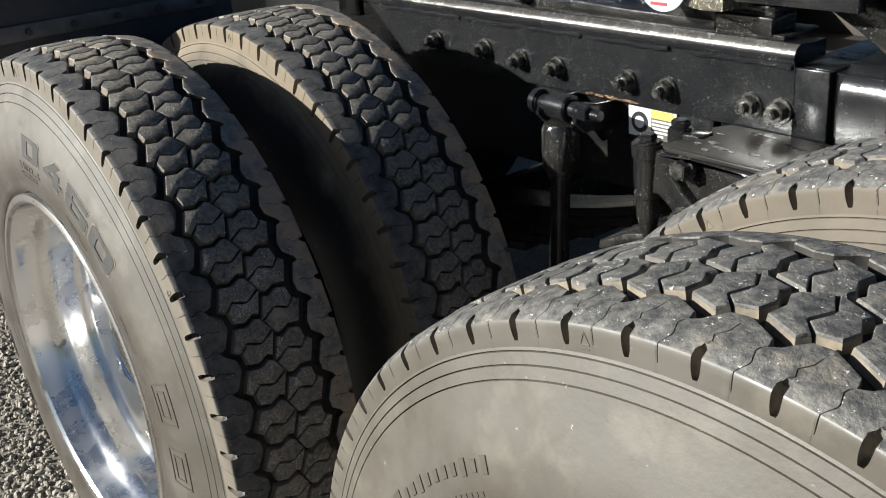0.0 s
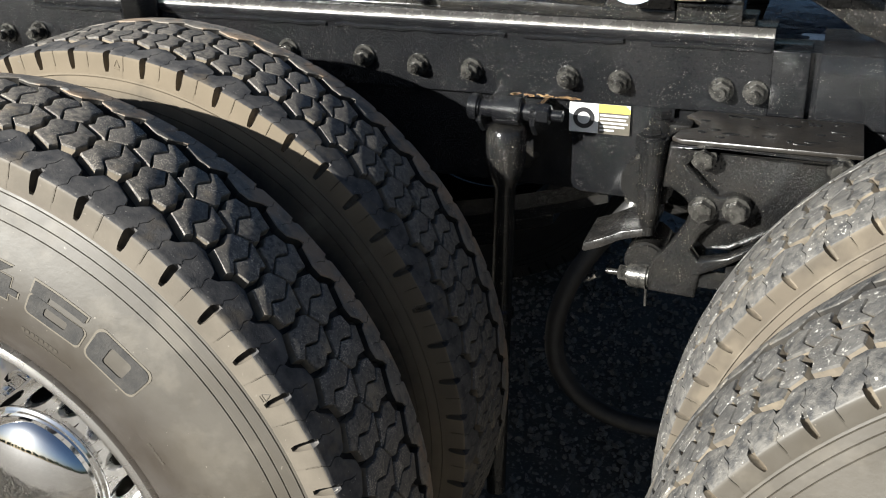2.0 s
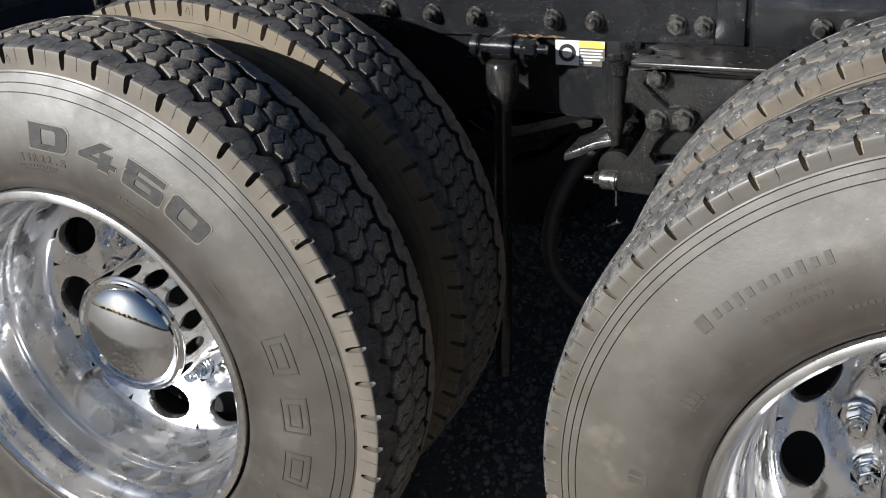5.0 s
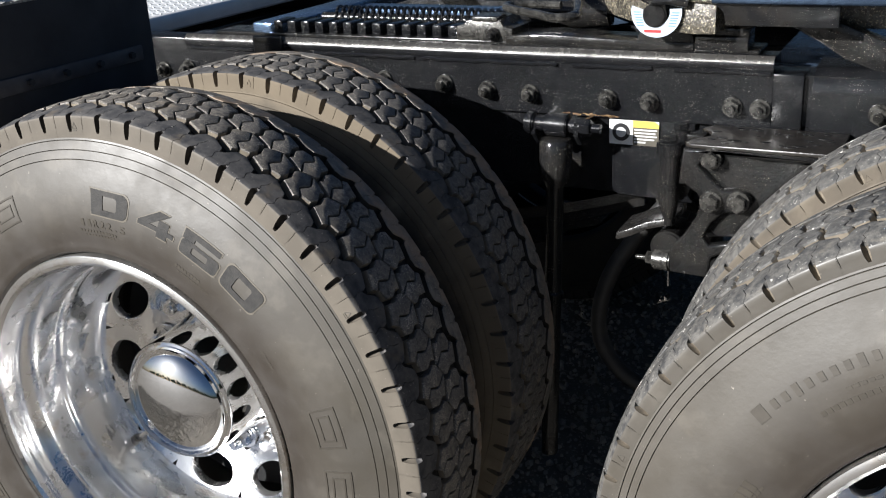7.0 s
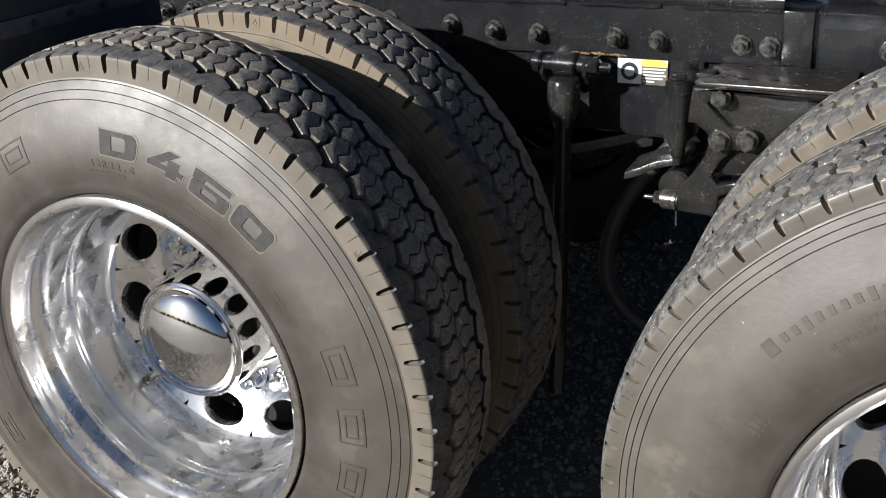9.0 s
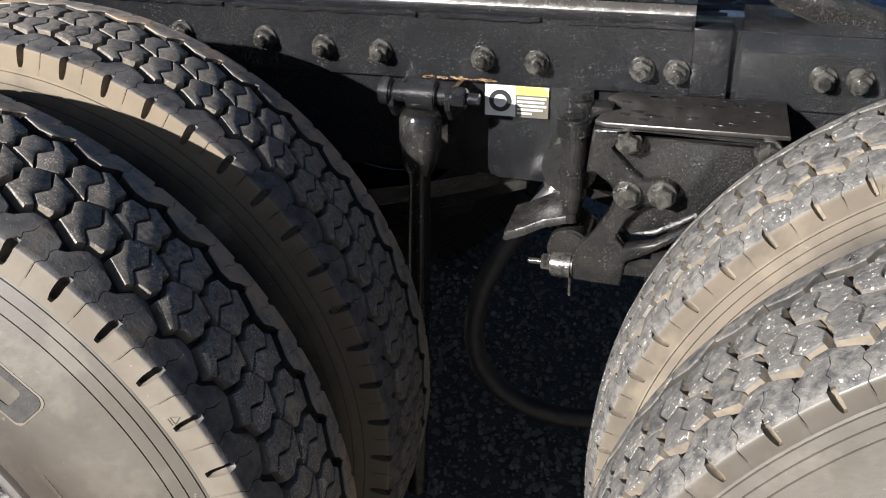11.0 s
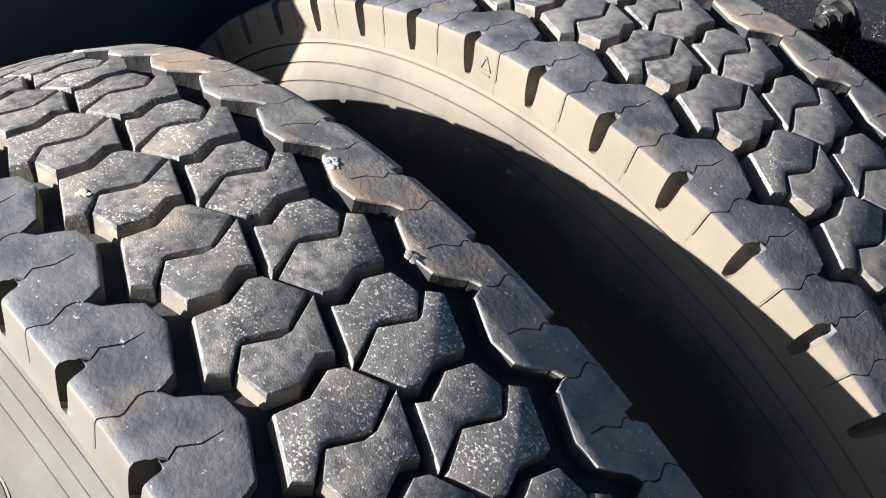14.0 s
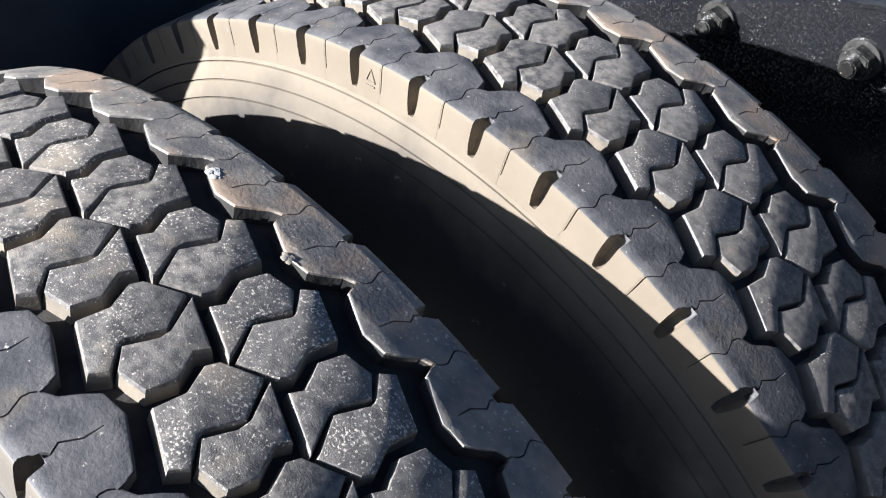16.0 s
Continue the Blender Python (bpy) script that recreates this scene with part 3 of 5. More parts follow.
def letter_bmesh(ch, width, height):
    cu = bpy.data.curves.new("letter", "FONT")
    cu.body, cu.size, cu.extrude = ch, 1.0, 0.01
    cu.offset = 0.02
    ob = bpy.data.objects.new("letter", cu)
    scene.collection.objects.link(ob)
    bpy.context.view_layer.update()
    me = bpy.data.meshes.new_from_object(ob.evaluated_get(bpy.context.evaluated_depsgraph_get()))
    bpy.data.objects.remove(ob)
    bm = bmesh.new()
    bm.from_mesh(me)
    bpy.data.meshes.remove(me)
    xs, ys = [v.co.x for v in bm.verts], [v.co.y for v in bm.verts]
    for v in bm.verts:
        v.co.x = ((v.co.x - min(xs)) / (max(xs) - min(xs)) - 0.5) * width
        v.co.y = ((v.co.y - min(ys)) / (max(ys) - min(ys)) - 0.5) * height
    long = [e for e in bm.edges if e.calc_length() > 0.02]
    if long and width > 0.03:
        bmesh.ops.subdivide_edges(bm, edges=long, cuts=2)
        bmesh.ops.triangulate(bm, faces=bm.faces)
    return bm


def on_tyre(t, name, bm, mat, phase, label=""):
    """Adds a part, laid out round the axle with no turn, to a tyre that is turned by its phase."""
    bmesh.ops.transform(bm, matrix=Matrix.Rotation(radians(-phase), 4, "Y"), verts=bm.verts)
    me = bpy.data.meshes.new(name)
    bm.normal_update()
    bm.to_mesh(me)
    bm.free()
    me.materials.append(mat)
    o = new(name, me)
    o.parent = t
    if label:
        o["label"] = label
    return o


def frame_bar(w, h, line):
    """A flat outlined bar of a given size."""
    def edge(a, b):
        c = [(-a / 2 + a * i / 6, -b / 2) for i in range(6)] + [(a / 2, -b / 2 + b * i / 3) for i in range(3)]
        return c + [(-p, -q) for p, q in c]
    bm = bmesh.new()
    outer, inner = edge(w, h), edge(w - 2 * line, h - 2 * line)
    k = len(outer)
    lo = [[bm.verts.new((p, q, z)) for p, q in o] for o in (outer, inner) for z in (0, 0.01)]
    for i in range(k):
        j = (i + 1) % k
        for p, q in ((0, 1), (1, 3), (3, 2)):
            bm.faces.new((lo[p][i], lo[p][j], lo[q][j], lo[q][i]))
    return bm


def solid_bar(w, h, n=3):
    bm = bmesh.new()
    for i in range(n):
        box(bm, -w / 2 + w * i / n, -w / 2 + w * (i + 1) / n, -h / 2, h / 2, 0, 0.01)
    return bm


PH_FO, PH_FI, PH_RO, PH_RI = -0.25, 0.72, 1.85, 3.0
REAR = 1.281
wheel_fo, front_outer, made = tyre(0, 0, PH_FO, "truck wheel with dusty block-tread tyre, raised lettering and polished rim", FRONT_OUTER)
made[0].material_slots[2].link = "OBJECT"
made[0].material_slots[2].material = M_SHOULDER
wheel_fi, front_inner, made = tyre(0, 0.327, PH_FI, "inner dual wheel with a dusty tan-walled block-tread tyre", FRONT_INNER, M_SMOOTH, M_DUSTY_SHADED)
wheel_ro, rear_outer, made = tyre(REAR, -0.019, PH_RO, "truck wheel with a pale worn dusty tyre and polished aluminium rim", REAR_OUTER, M_PALE)
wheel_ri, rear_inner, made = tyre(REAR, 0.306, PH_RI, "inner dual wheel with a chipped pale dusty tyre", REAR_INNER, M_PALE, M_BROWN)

def rounded(x0, x1, y0, y1, r, corners):
    """A rectangle with the named corners (bl, br, tr, tl) rounded."""
    out = []
    for key, cx, cy, a0 in (("bl", x0, y0, 180), ("br", x1, y0, 270), ("tr", x1, y1, 0), ("tl", x0, y1, 90)):
        if key in corners:
            px, py = cx + (r if cx == x0 else -r), cy + (r if cy == y0 else -r)
            out += [(px + r * math.cos(radians(a0 + 15 * k)), py + r * math.sin(radians(a0 + 15 * k))) for k in range(7)]
        else:
            out.append((cx, cy))
    return out


def strips(bm, x0, x1, y0, y1):
    n = max(1, int((x1 - x0) / 0.007))
    for i in range(n):
        box(bm, x0 + (x1 - x0) * i / n, x0 + (x1 - x0) * (i + 1) / n, y0, y1, 0, 0.01)


def ringed(bm, outer, inner):
    """A raised band between two outlines of the same number of points."""
    k = len(outer)
    lo = [[bm.verts.new((a, b, z)) for a, b in o] for o in (outer, inner) for z in (0, 0.01)]
    for i in range(k):
        j = (i + 1) % k
        for p, q in ((0, 1), (1, 3), (3, 2)):
            bm.faces.new((lo[p][i], lo[p][j], lo[q][j], lo[q][i]))


def glyph(ch, w, h):
    """Broad boxy figures as on the sidewall."""
    bm = bmesh.new()
    if ch == "D":
        ringed(bm, rounded(-w / 2, w / 2, -h / 2, h / 2, 0.012, ("br", "tr")), rounded(-w / 2 + 0.022, w / 2 - 0.020, -h / 2 + 0.008, h / 2 - 0.008, 0.005, ("br", "tr")))
    if ch == "0":
        c = ("bl", "br", "tr", "tl")
        ringed(bm, rounded(-w / 2, w / 2, -h / 2, h / 2, 0.009, c), rounded(-w / 2 + 0.020, w / 2 - 0.020, -h / 2 + 0.008, h / 2 - 0.008, 0.004, c))
    if ch == "6":
        c = ("bl", "br", "tr", "tl")
        ringed(bm, rounded(-w / 2, w / 2, -h / 2, h * 0.12, 0.006, c), rounded(-w / 2 + 0.020, w / 2 - 0.020, -h / 2 + 0.007, h * 0.12 - 0.006, 0.003, c))
        strips(bm, -w / 2, -w / 2 + 0.020, h * 0.12, h / 2)
        strips(bm, -w / 2 + 0.020, w / 2 - 0.006, h / 2 - 0.008, h / 2)
    if ch == "4":
        prism(bm, [(w * 0.02, h / 2), (w * 0.30, h / 2), (-w * 0.18, -h * 0.12), (-w * 0.48, -h * 0.12)], 0, 0.01, "z")
        strips(bm, -w * 0.48, w / 2, -h * 0.30, -h * 0.12)
        strips(bm, w * 0.06, w * 0.34, -h / 2, -h * 0.30)
        strips(bm, w * 0.06, w * 0.34, -h * 0.12, h * 0.20)
    bmesh.ops.recalc_face_normals(bm, faces=bm.faces)
    return bm


for ch, a0, a1 in (("D", 1.3, 11.2), ("4", 14.0, 23.6), ("6", 25.6, 35.6), ("0", 37.0, 46.9)):
    w = radians(a1 - a0) * 0.395
    b = glyph(ch, w + 0.0045, 0.0415)
    bent(b, (a0 + a1) / 2, 0.396, 0.0006)
    on_tyre(front_outer, "letter_edge", b, M_PALELINE, PH_FO, "pale raised edge round a letter")
    b = glyph(ch, w, 0.037)
    bent(b, (a0 + a1) / 2, 0.396, 0.0012)
    on_tyre(front_outer, "raised_letter", b, M_LETTER, PH_FO, "dark ribbed raised letter on the sidewall")
for i, ch in enumerate("11R22.5"):
    w = 0.006 if ch in "1." else 0.0095
    b = letter_bmesh(ch, w * (0.4 if ch == "." else 1), 0.003 if ch == "." else 0.0115)
    bent(b, -2.0 + 2.0 * i, 0.362 - (0.004 if ch == "." else 0), 0.0007)
    on_tyre(front_outer, "raised_letter", b, M_EMBOSS, PH_FO)
for a in [75.5 + 14.2 * i for i in range(7)] + [-118 + 15.2 * i for i in range(7)]:
    b = frame_bar(0.062, 0.042, 0.0028)
    bent(b, a, 0.396, 0.001)
    on_tyre(front_outer, "raised_bar", b, M_EMBOSS, PH_FO)
    b = frame_bar(0.040, 0.020, 0.0024)
    bent(b, a, 0.396, 0.0009)
    on_tyre(front_outer, "raised_bar", b, M_EMBOSS, PH_FO)
for a, r, w, h in ((3, 0.349, 0.075, 0.004), (3, 0.343, 0.06, 0.003), (30, 0.352, 0.05, 0.005), (32, 0.344, 0.06, 0.003), (58, 0.352, 0.035, 0.004), (-98, 0.350, 0.05, 0.012), (-100, 0.334, 0.06, 0.005)):
    for k in range(int(w / 0.006)):
        b = solid_bar(0.004, h, 1)
        bent(b, a + math.degrees((k * 0.006 - w / 2) / r), r, 0.0005)
        on_tyre(front_outer, "raised_bar", b, M_EMBOSS, PH_FO)
for i in range(11):
    b = solid_bar(0.0075 if i else 0.015, 0.014 if i in (3, 8, 10) else (0.018 if i == 0 else 0.010), 1)
    bent(b, -49.5 + 2.15 * i + (0 if i else -0.8), 0.407, 0.0010)
    on_tyre(rear_outer, "raised_bar", b, M_EMBOSS, PH_RO)
for a, r, w, h in ((-63.5, 0.361, 0.028, 0.017), (-63, 0.349, 0.030, 0.003), (-36, 0.372, 0.085, 0.006), (-33, 0.385, 0.05, 0.004), (-24, 0.348, 0.06, 0.005), (-84.5, 0.383, 0.022, 0.024), (-10, 0.362, 0.06, 0.011)):
    n = max(1, int(w / 0.0075))
    for k in range(n):
        b = solid_bar(w / n * 0.75, h, 1)
        bent(b, a + math.degrees(((k + 0.5) * w / n - w / 2) / r), r, 0.0006)
        on_tyre(rear_outer, "raised_bar", b, M_EMBOSS, PH_RO)


# ---- wheels ----
def wheel(w, turn):
    """The polished outer disc wheel of a dual pair with its hub cover, nuts and valve."""
    bm = bmesh.new()
    lip = [(-0.012, 0.3035), (-0.024, 0.3055), (-0.0295, 0.3045), (-0.0315, 0.300), (-0.0310, 0.294), (-0.026, 0.2885), (-0.012, 0.2855), (0.010, 0.2835),
           (0.018, 0.2790), (0.026, 0.2725), (0.045, 0.2690), (0.075, 0.2675), (0.081, 0.2650), (0.086, 0.2615), (0.100, 0.2600), (0.135, 0.2590),
           (0.160, 0.2570), (0.174, 0.2520), (0.1815, 0.2460)]
    revolve(bm, lip, 128)
    # the dished disc: ten sectors, each with an oval hand hole that has a rounded wall
    RM, SX, SR, K, R0, R1 = 0.2165, 0.044, 0.0270, 40, 0.246, 0.168
    table = [(0.140, 0.2380), (0.156, 0.2375), (0.164, 0.2330), (0.172, 0.2250), (0.182, 0.2165), (0.200, 0.2070), (0.216, 0.2000), (0.232, 0.1915), (0.240, 0.1865), (0.246, 0.1815)]

    def dish(r):
        return pick(table, r)
    for h in range(10):
        c = turn + 36 * h
        rings = [[], [], [], [], []]
        for q in range(K):
            t = 2 * math.pi * q / K
            ux, ur = math.cos(t), math.sin(t)
            # the sector's edge in the same direction
            wa, wr = radians(18), (R0 - RM if ur > 0 else RM - R1)
            f = min(wa / abs(ux * 0.18) if abs(ux) > 1e-6 else 9, wr / abs(ur * 0.035) if abs(ur) > 1e-6 else 9)
            ea, er = ux * 0.18 * f, RM + ur * 0.035 * f
            ia, ir = ux * SX / RM, RM + ur * SR
            for i, (near, dy) in enumerate(((0.0, 0), (0.55, 0), (0.93, 0.0), (1.0, 0.003), (1.0, 0.016))):
                a = radians(c) + ea + (ia - ea) * near
                r = er + (ir - er) * near
                rings[i].append(bm.verts.new((r * math.sin(a), dish(r) + dy, r * math.cos(a))))
        for i in range(4):
            for q in range(K):
                bm.faces.new((rings[i][q], rings[i][(q + 1) % K], rings[i + 1][(q + 1) % K], rings[i + 1][q]))
    revolve(bm, [(dish(r), r) for r in (0.168, 0.164, 0.160, 0.156, 0.148, 0.140)] + [(0.238, 0.10)], 120)
    bmesh.ops.remove_doubles(bm, verts=bm.verts, dist=0.0003)
    bmesh.ops.recalc_face_normals(bm, faces=bm.faces)
    rim = part("rim", bm, M_CHROME, w, "polished aluminium disc wheel with hand holes")
    # inner wheel seen through the hand holes, its shade coloured in near black
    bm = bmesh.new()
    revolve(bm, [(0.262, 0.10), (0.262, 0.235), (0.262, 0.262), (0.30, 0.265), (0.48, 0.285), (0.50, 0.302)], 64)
    part("inner_rim", bm, M_HOLE, rim, "inner wheel behind the hand holes, near black as shade")
    # hub cover: flange, drum, rounded front
    bm = bmesh.new()
    revolve(bm, [(0.2375, 0.121), (0.230, 0.121), (0.222, 0.1165), (0.170, 0.112), (0.120, 0.110), (0.100, 0.109), (0.093, 0.1085)], 96)
    part("hub_cover", bm, M_CAP, rim, "chrome hub cover drum")
    bm = bmesh.new()
    dome = [(0.096, 0.1085), (0.0905, 0.1075), (0.088, 0.104), (0.0885, 0.100)] + [(0.0885 - 0.042 * math.cos(math.asin(min(1, r / 0.103))), r) for r in
                                                                               (0.1, 0.096, 0.090, 0.082, 0.072, 0.060, 0.046, 0.030, 0.014, 0.0005)]
    revolve(bm, dome, 96)
    
    part("hub_cap", bm, M_CAP, rim, "mirror-bright domed hub cap")
    for k, (dx, dz, w, h) in enumerate(((-0.034, -0.026, 0.011, 0.0022), (-0.037, -0.031, 0.004, 0.005), (-0.030, -0.031, 0.004, 0.005), (-0.034, -0.037, 0.013, 0.0025), (-0.034, -0.042, 0.008, 0.0018))):
        r = math.hypot(dx, dz)
        bm = bmesh.new()
        yy = 0.0885 - 0.042 * math.cos(math.asin(r / 0.103))
        box(bm, dx - w / 2, dx + w / 2, yy - 0.0012, yy + 0.002, dz - h / 2, dz + h / 2)
        part("embossed_mark", bm, M_CHROME, rim)
    # nuts with chrome covers
    for k in range(10):
        a = radians(18 + 36 * k + turn)
        cx, cz = 0.1445 * math.sin(a), 0.1445 * math.cos(a)
        bm = bmesh.new()
        rod(bm, (cx, 0.238, cz), (cx, 0.226, cz), 0.0235, 0.0225, seg=28, bevel=0.004)
        rod(bm, (cx, 0.228, cz), (cx, 0.206, cz), 0.0185, 0.0170, seg=6, bevel=0.003)
        rod(bm, (cx, 0.207, cz), (cx, 0.190, cz), 0.0140, 0.0115, seg=24, bevel=0.0045)
        part("lug_nut", bm, M_CAP, rim)
    # valve
    bm = bmesh.new()
    rod(bm, (-0.200, 0.165, -0.165), (-0.128, 0.147, -0.114), 0.0042, seg=12)
    rod(bm, (-0.142, 0.1505, -0.124), (-0.126, 0.1465, -0.1125), 0.0058, seg=12)
    rod(bm, (-0.200, 0.165, -0.165), (-0.186, 0.1615, -0.155), 0.0085, seg=16)
    part("valve_stem", bm, M_STEEL, rim, "dull metal valve stem")
    return w


wheel(wheel_fo, -23)
wheel(wheel_ro, 3)

# ---- ground ----
bm = bmesh.new()
vs = {}
steps = [-600, -200, -60, -20, -8, -4, -2, 0, 2, 4, 8, 20, 60, 200, 600]
for i, xx in enumerate(steps):
    for j, yy in enumerate(steps):
        vs[i, j] = bm.verts.new((xx, yy, -H + 0.03 * noise.noise((xx * 0.3, yy * 0.3, 0)) * (1 if abs(xx) + abs(yy) > 8 else 0)))
for i in range(len(steps) - 1):
    for j in range(len(steps) - 1):
        bm.faces.new((vs[i, j], vs[i + 1, j], vs[i + 1, j + 1], vs[i, j + 1]))
tagged(part("ground", bm, M_GRAVEL), "open yard of compacted tan gravel", "ground", kind="structure")


def stones(count, area, lo, hi, seed):
    rng = random.Random(seed)
    base = bmesh.new()
    bmesh.ops.create_icosphere(base, subdivisions=1, radius=1.0)
    bv = [v.co.copy() for v in base.verts]
    bf = [[v.index for v in f.verts] for f in base.faces]
    base.free()
    verts, faces = [], []
    for _ in range(count):
        x, y = rng.uniform(area[0], area[1]), rng.uniform(area[2], area[3])
        if min(x - area[0], area[1] - x, y - area[2], area[3] - y) < 0.35 * rng.random():
            continue
        s = lo + (hi - lo) * rng.random() ** 2.5
        q = Euler((rng.uniform(0, 6), rng.uniform(0, 6), rng.uniform(0, 6))).to_matrix()
        sc = Vector((s * rng.uniform(0.7, 1.3), s * rng.uniform(0.6, 1.1), s * rng.uniform(0.45, 0.8)))
        k = len(verts)
        for c in bv:
            p = q @ Vector((c.x * sc.x, c.y * sc.y, c.z * sc.z)) * rng.uniform(0.85, 1.15)
            verts.append((x + p.x, y + p.y, p.z + s * 0.25))
        faces += [[k + i for i in f] for f in bf]
    me = bpy.data.meshes.new("gravel")
    me.from_pydata(verts, [], faces)
    me.materials.append(M_STONE)
    return tagged(new("gravel", me), "loose tan and grey gravel stones on the yard", "gravel", kind="stuff")


stones(42000, (-2.0, -0.15, -1.0, 1.4), 0.004, 0.012, 3)
stones(13000, (-0.45, 1.3, 0.35, 2.5), 0.004, 0.012, 4)
stones(5000, (-0.4, 2.2, -1.2, -0.3), 0.004, 0.012, 5)

# ---- chassis ----
rail = thing("frame_rail", (0.2, 0.75, 0.22), "glossy black steel frame rail with dirt specks and painted glints", "frame rail")
bm = bmesh.new()
prism(bm, [(0.742, 0.226), (0.742, 0.464), (0.82, 0.464), (0.82, 0.455), (0.752, 0.455), (0.752, 0.236), (0.82, 0.236), (0.82, 0.226)], -1.6, 1.9, "x", bevel=0.002)
part("channel", bm, M_BLACK, rail)
# outer mounting angle with its rounded upper edge
bm = bmesh.new()
prof = [(0.7300, 0.372), (0.7300, 0.468)] + [(0.7440 - 0.0175 * math.cos(radians(a)), 0.4785 + 0.0175 * math.sin(radians(a))) for a in range(-24, 100, 7)]
prof += [(0.7600, 0.4930), (0.80, 0.4930), (0.80, 0.470), (0.7405, 0.466), (0.7405, 0.372)]
prism(bm, prof, -0.435, 0.829, "x")
bm.normal_update()
# faces turned up and outwards take the painted sun streak
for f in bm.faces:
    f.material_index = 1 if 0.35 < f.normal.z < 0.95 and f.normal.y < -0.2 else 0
part("mounting_angle", bm, [M_BLACK, M_SUN_EDGE], rail, "black mounting angle, sun streak coloured onto its rounded edge", sharp=25)
bm = bmesh.new()
box(bm, 0.8292, 0.8795, 0.7302, 0.7405, 0.372, 0.4665, 0.0015)
box(bm, 0.8292, 0.8795, 0.7405, 0.80, 0.4585, 0.4665, 0.0015)
part("end_plate", bm, M_BLACK, rail)
bm = bmesh.new()
box(bm, -0.62, -0.4352, 0.7302, 0.7405, 0.372, 0.4860, 0.0025)
box(bm, -0.62, -0.4352, 0.7405, 0.80, 0.4770, 0.4860, 0.0025)
part("end_plate", bm, M_BLACK, rail)
# weld bead along the angle
bm = bmesh.new()
rng = random.Random(8)
for x0, x1 in ((-0.42, -0.25), (-0.10, 0.14), (0.16, 0.44), (0.47, 0.62), (0.66, 0.825)):
    k = int((x1 - x0) / 0.012)
    bm = bmesh.new()
    pipe(bm, [(x0 + (x1 - x0) * i / k, 0.7285 + rng.uniform(-0.001, 0.001), 0.4665 + rng.uniform(-0.0015, 0.0015)) for i in range(k + 1)], 0.0042, 7)
    part("weld_bead", bm, M_BLACK, rail)
bm = bmesh.new()
box(bm, -0.248, -0.172, 0.7235, 0.7295, 0.440, 0.4975, 0.003)
part("clip_plate", bm, M_BLACK, rail)
bm = bmesh.new()
prism(bm, [(0.547, 0.240), (0.552, 0.230), (0.562, 0.226), (0.70, 0.222), (0.70, 0.3715), (0.547, 0.3715)], 0.731, 0.7415, "y", bevel=0.002)
part("gusset_plate", bm, M_BLACK, rail)
# rear length of the rail, stepped behind a gap
bm = bmesh.new()
round_edge = [(0.775 - 0.044 * math.cos(radians(a)), 0.4335 + 0.044 * math.sin(radians(a))) for a in range(0, 91, 9)]
inner_edge = [(0.775 - 0.034 * math.cos(radians(a)), 0.4335 + 0.034 * math.sin(radians(a))) for a in range(90, -1, -9)]
prism(bm, [(0.731, 0.362)] + round_edge + [(0.84, 0.4775), (0.84, 0.4675)] + inner_edge + [(0.741, 0.362)], 0.8935, 1.9, "x")
part("rear_angle", bm, M_BLACK, rail)
for x, z in ((-0.505, 0.413), (-0.434, 0.420), (0.068, 0.419), (0.205, 0.418), (0.297, 0.410), (0.386, 0.408), (0.539, 0.407), (0.617, 0.406), (0.764, 0.406), (0.811, 0.405), (1.002, 0.408), (1.049, 0.408), (1.2, 0.408), (1.25, 0.408)):
    bm = bmesh.new()
    bolt(bm, x, 0.7302, z, 0.0148)
    part("bolt", bm, M_NUT, rail)
bm = bmesh.new()
rng = random.Random(17)
for k in range(34):
    x, z = 0.452 + rng.random() * 0.105, 0.3745 + rng.uniform(-0.0015, 0.004) * rng.random()
    a, b = rng.uniform(0.0015, 0.006), rng.uniform(0.0006, 0.0014)
    prism(bm, [(x + a * math.cos(t), z + b * math.sin(t) * (1 + 0.3 * math.sin(2 * t + k))) for t in [math.pi * i / 4 for i in range(8)]], 0.7288, 0.7302, "y")
part("rust_patch", bm, M_RUST, rail, "thin streak of orange rust")

# far rail and cross members close the frame
far = thing("far_frame_rail", (0.2, 1.56, 0.22), "black steel frame rail on the far side", "frame rail")
bm = bmesh.new()
box(bm, -1.6, 1.9, 1.57, 1.58, 0.228, 0.49, 0.003)
part("channel", bm, M_BLACK, far)
for x in (-0.75, 0.25, 1.0):
    c = thing("cross_member", (x, 1.16, 0.24), "black steel cross member between the frame rails", "cross member", "frame cross members")
    bm = bmesh.new()
    box(bm, x - 0.04, x + 0.04, 0.753, 1.569, 0.25, 0.43, 0.006)
    part("beam", bm, M_BLACK, c)

for x in (0, REAR):
    for yy in (1.80, 2.127):
        w = new("wheel_assembly")
        w.matrix_world = pose(x, yy, H, 0, 0, 0)
        tagged(w, "dual truck wheel on the far side of the frame, darkened for shade", "truck wheel", "drive axle wheels")
        t = new("tyre", FULL_TREAD[2])
        t.parent = w
        for me in FULL_TREAD[:2]:
            o = new("shoulder_rib", me)
            o.parent = t
            for k in range(4):
                o.material_slots[k].link = "OBJECT"
                o.material_slots[k].material = M_FAR
        for k in range(2):
            t.material_slots[k].link = "OBJECT"
            t.material_slots[k].material = M_FAR
cab = thing("truck_cab", (-2.6, 1.16, -0.2), "plain dark truck cab in front of the deck", "truck cab")
bm = bmesh.new()
prism(bm, [(-1.62, 0.02), (-1.62, 2.30), (-1.80, 2.62), (-2.30, 2.72), (-2.95, 2.50), (-3.30, 1.95), (-3.55, 1.05), (-4.75, 0.80), (-4.95, 0.60), (-4.98, 0.02)], 0.0, 2.32, "y", bevel=0.06, seg=3)
part("cab_shell", bm, M_FLAP, cab)
bm = bmesh.new()
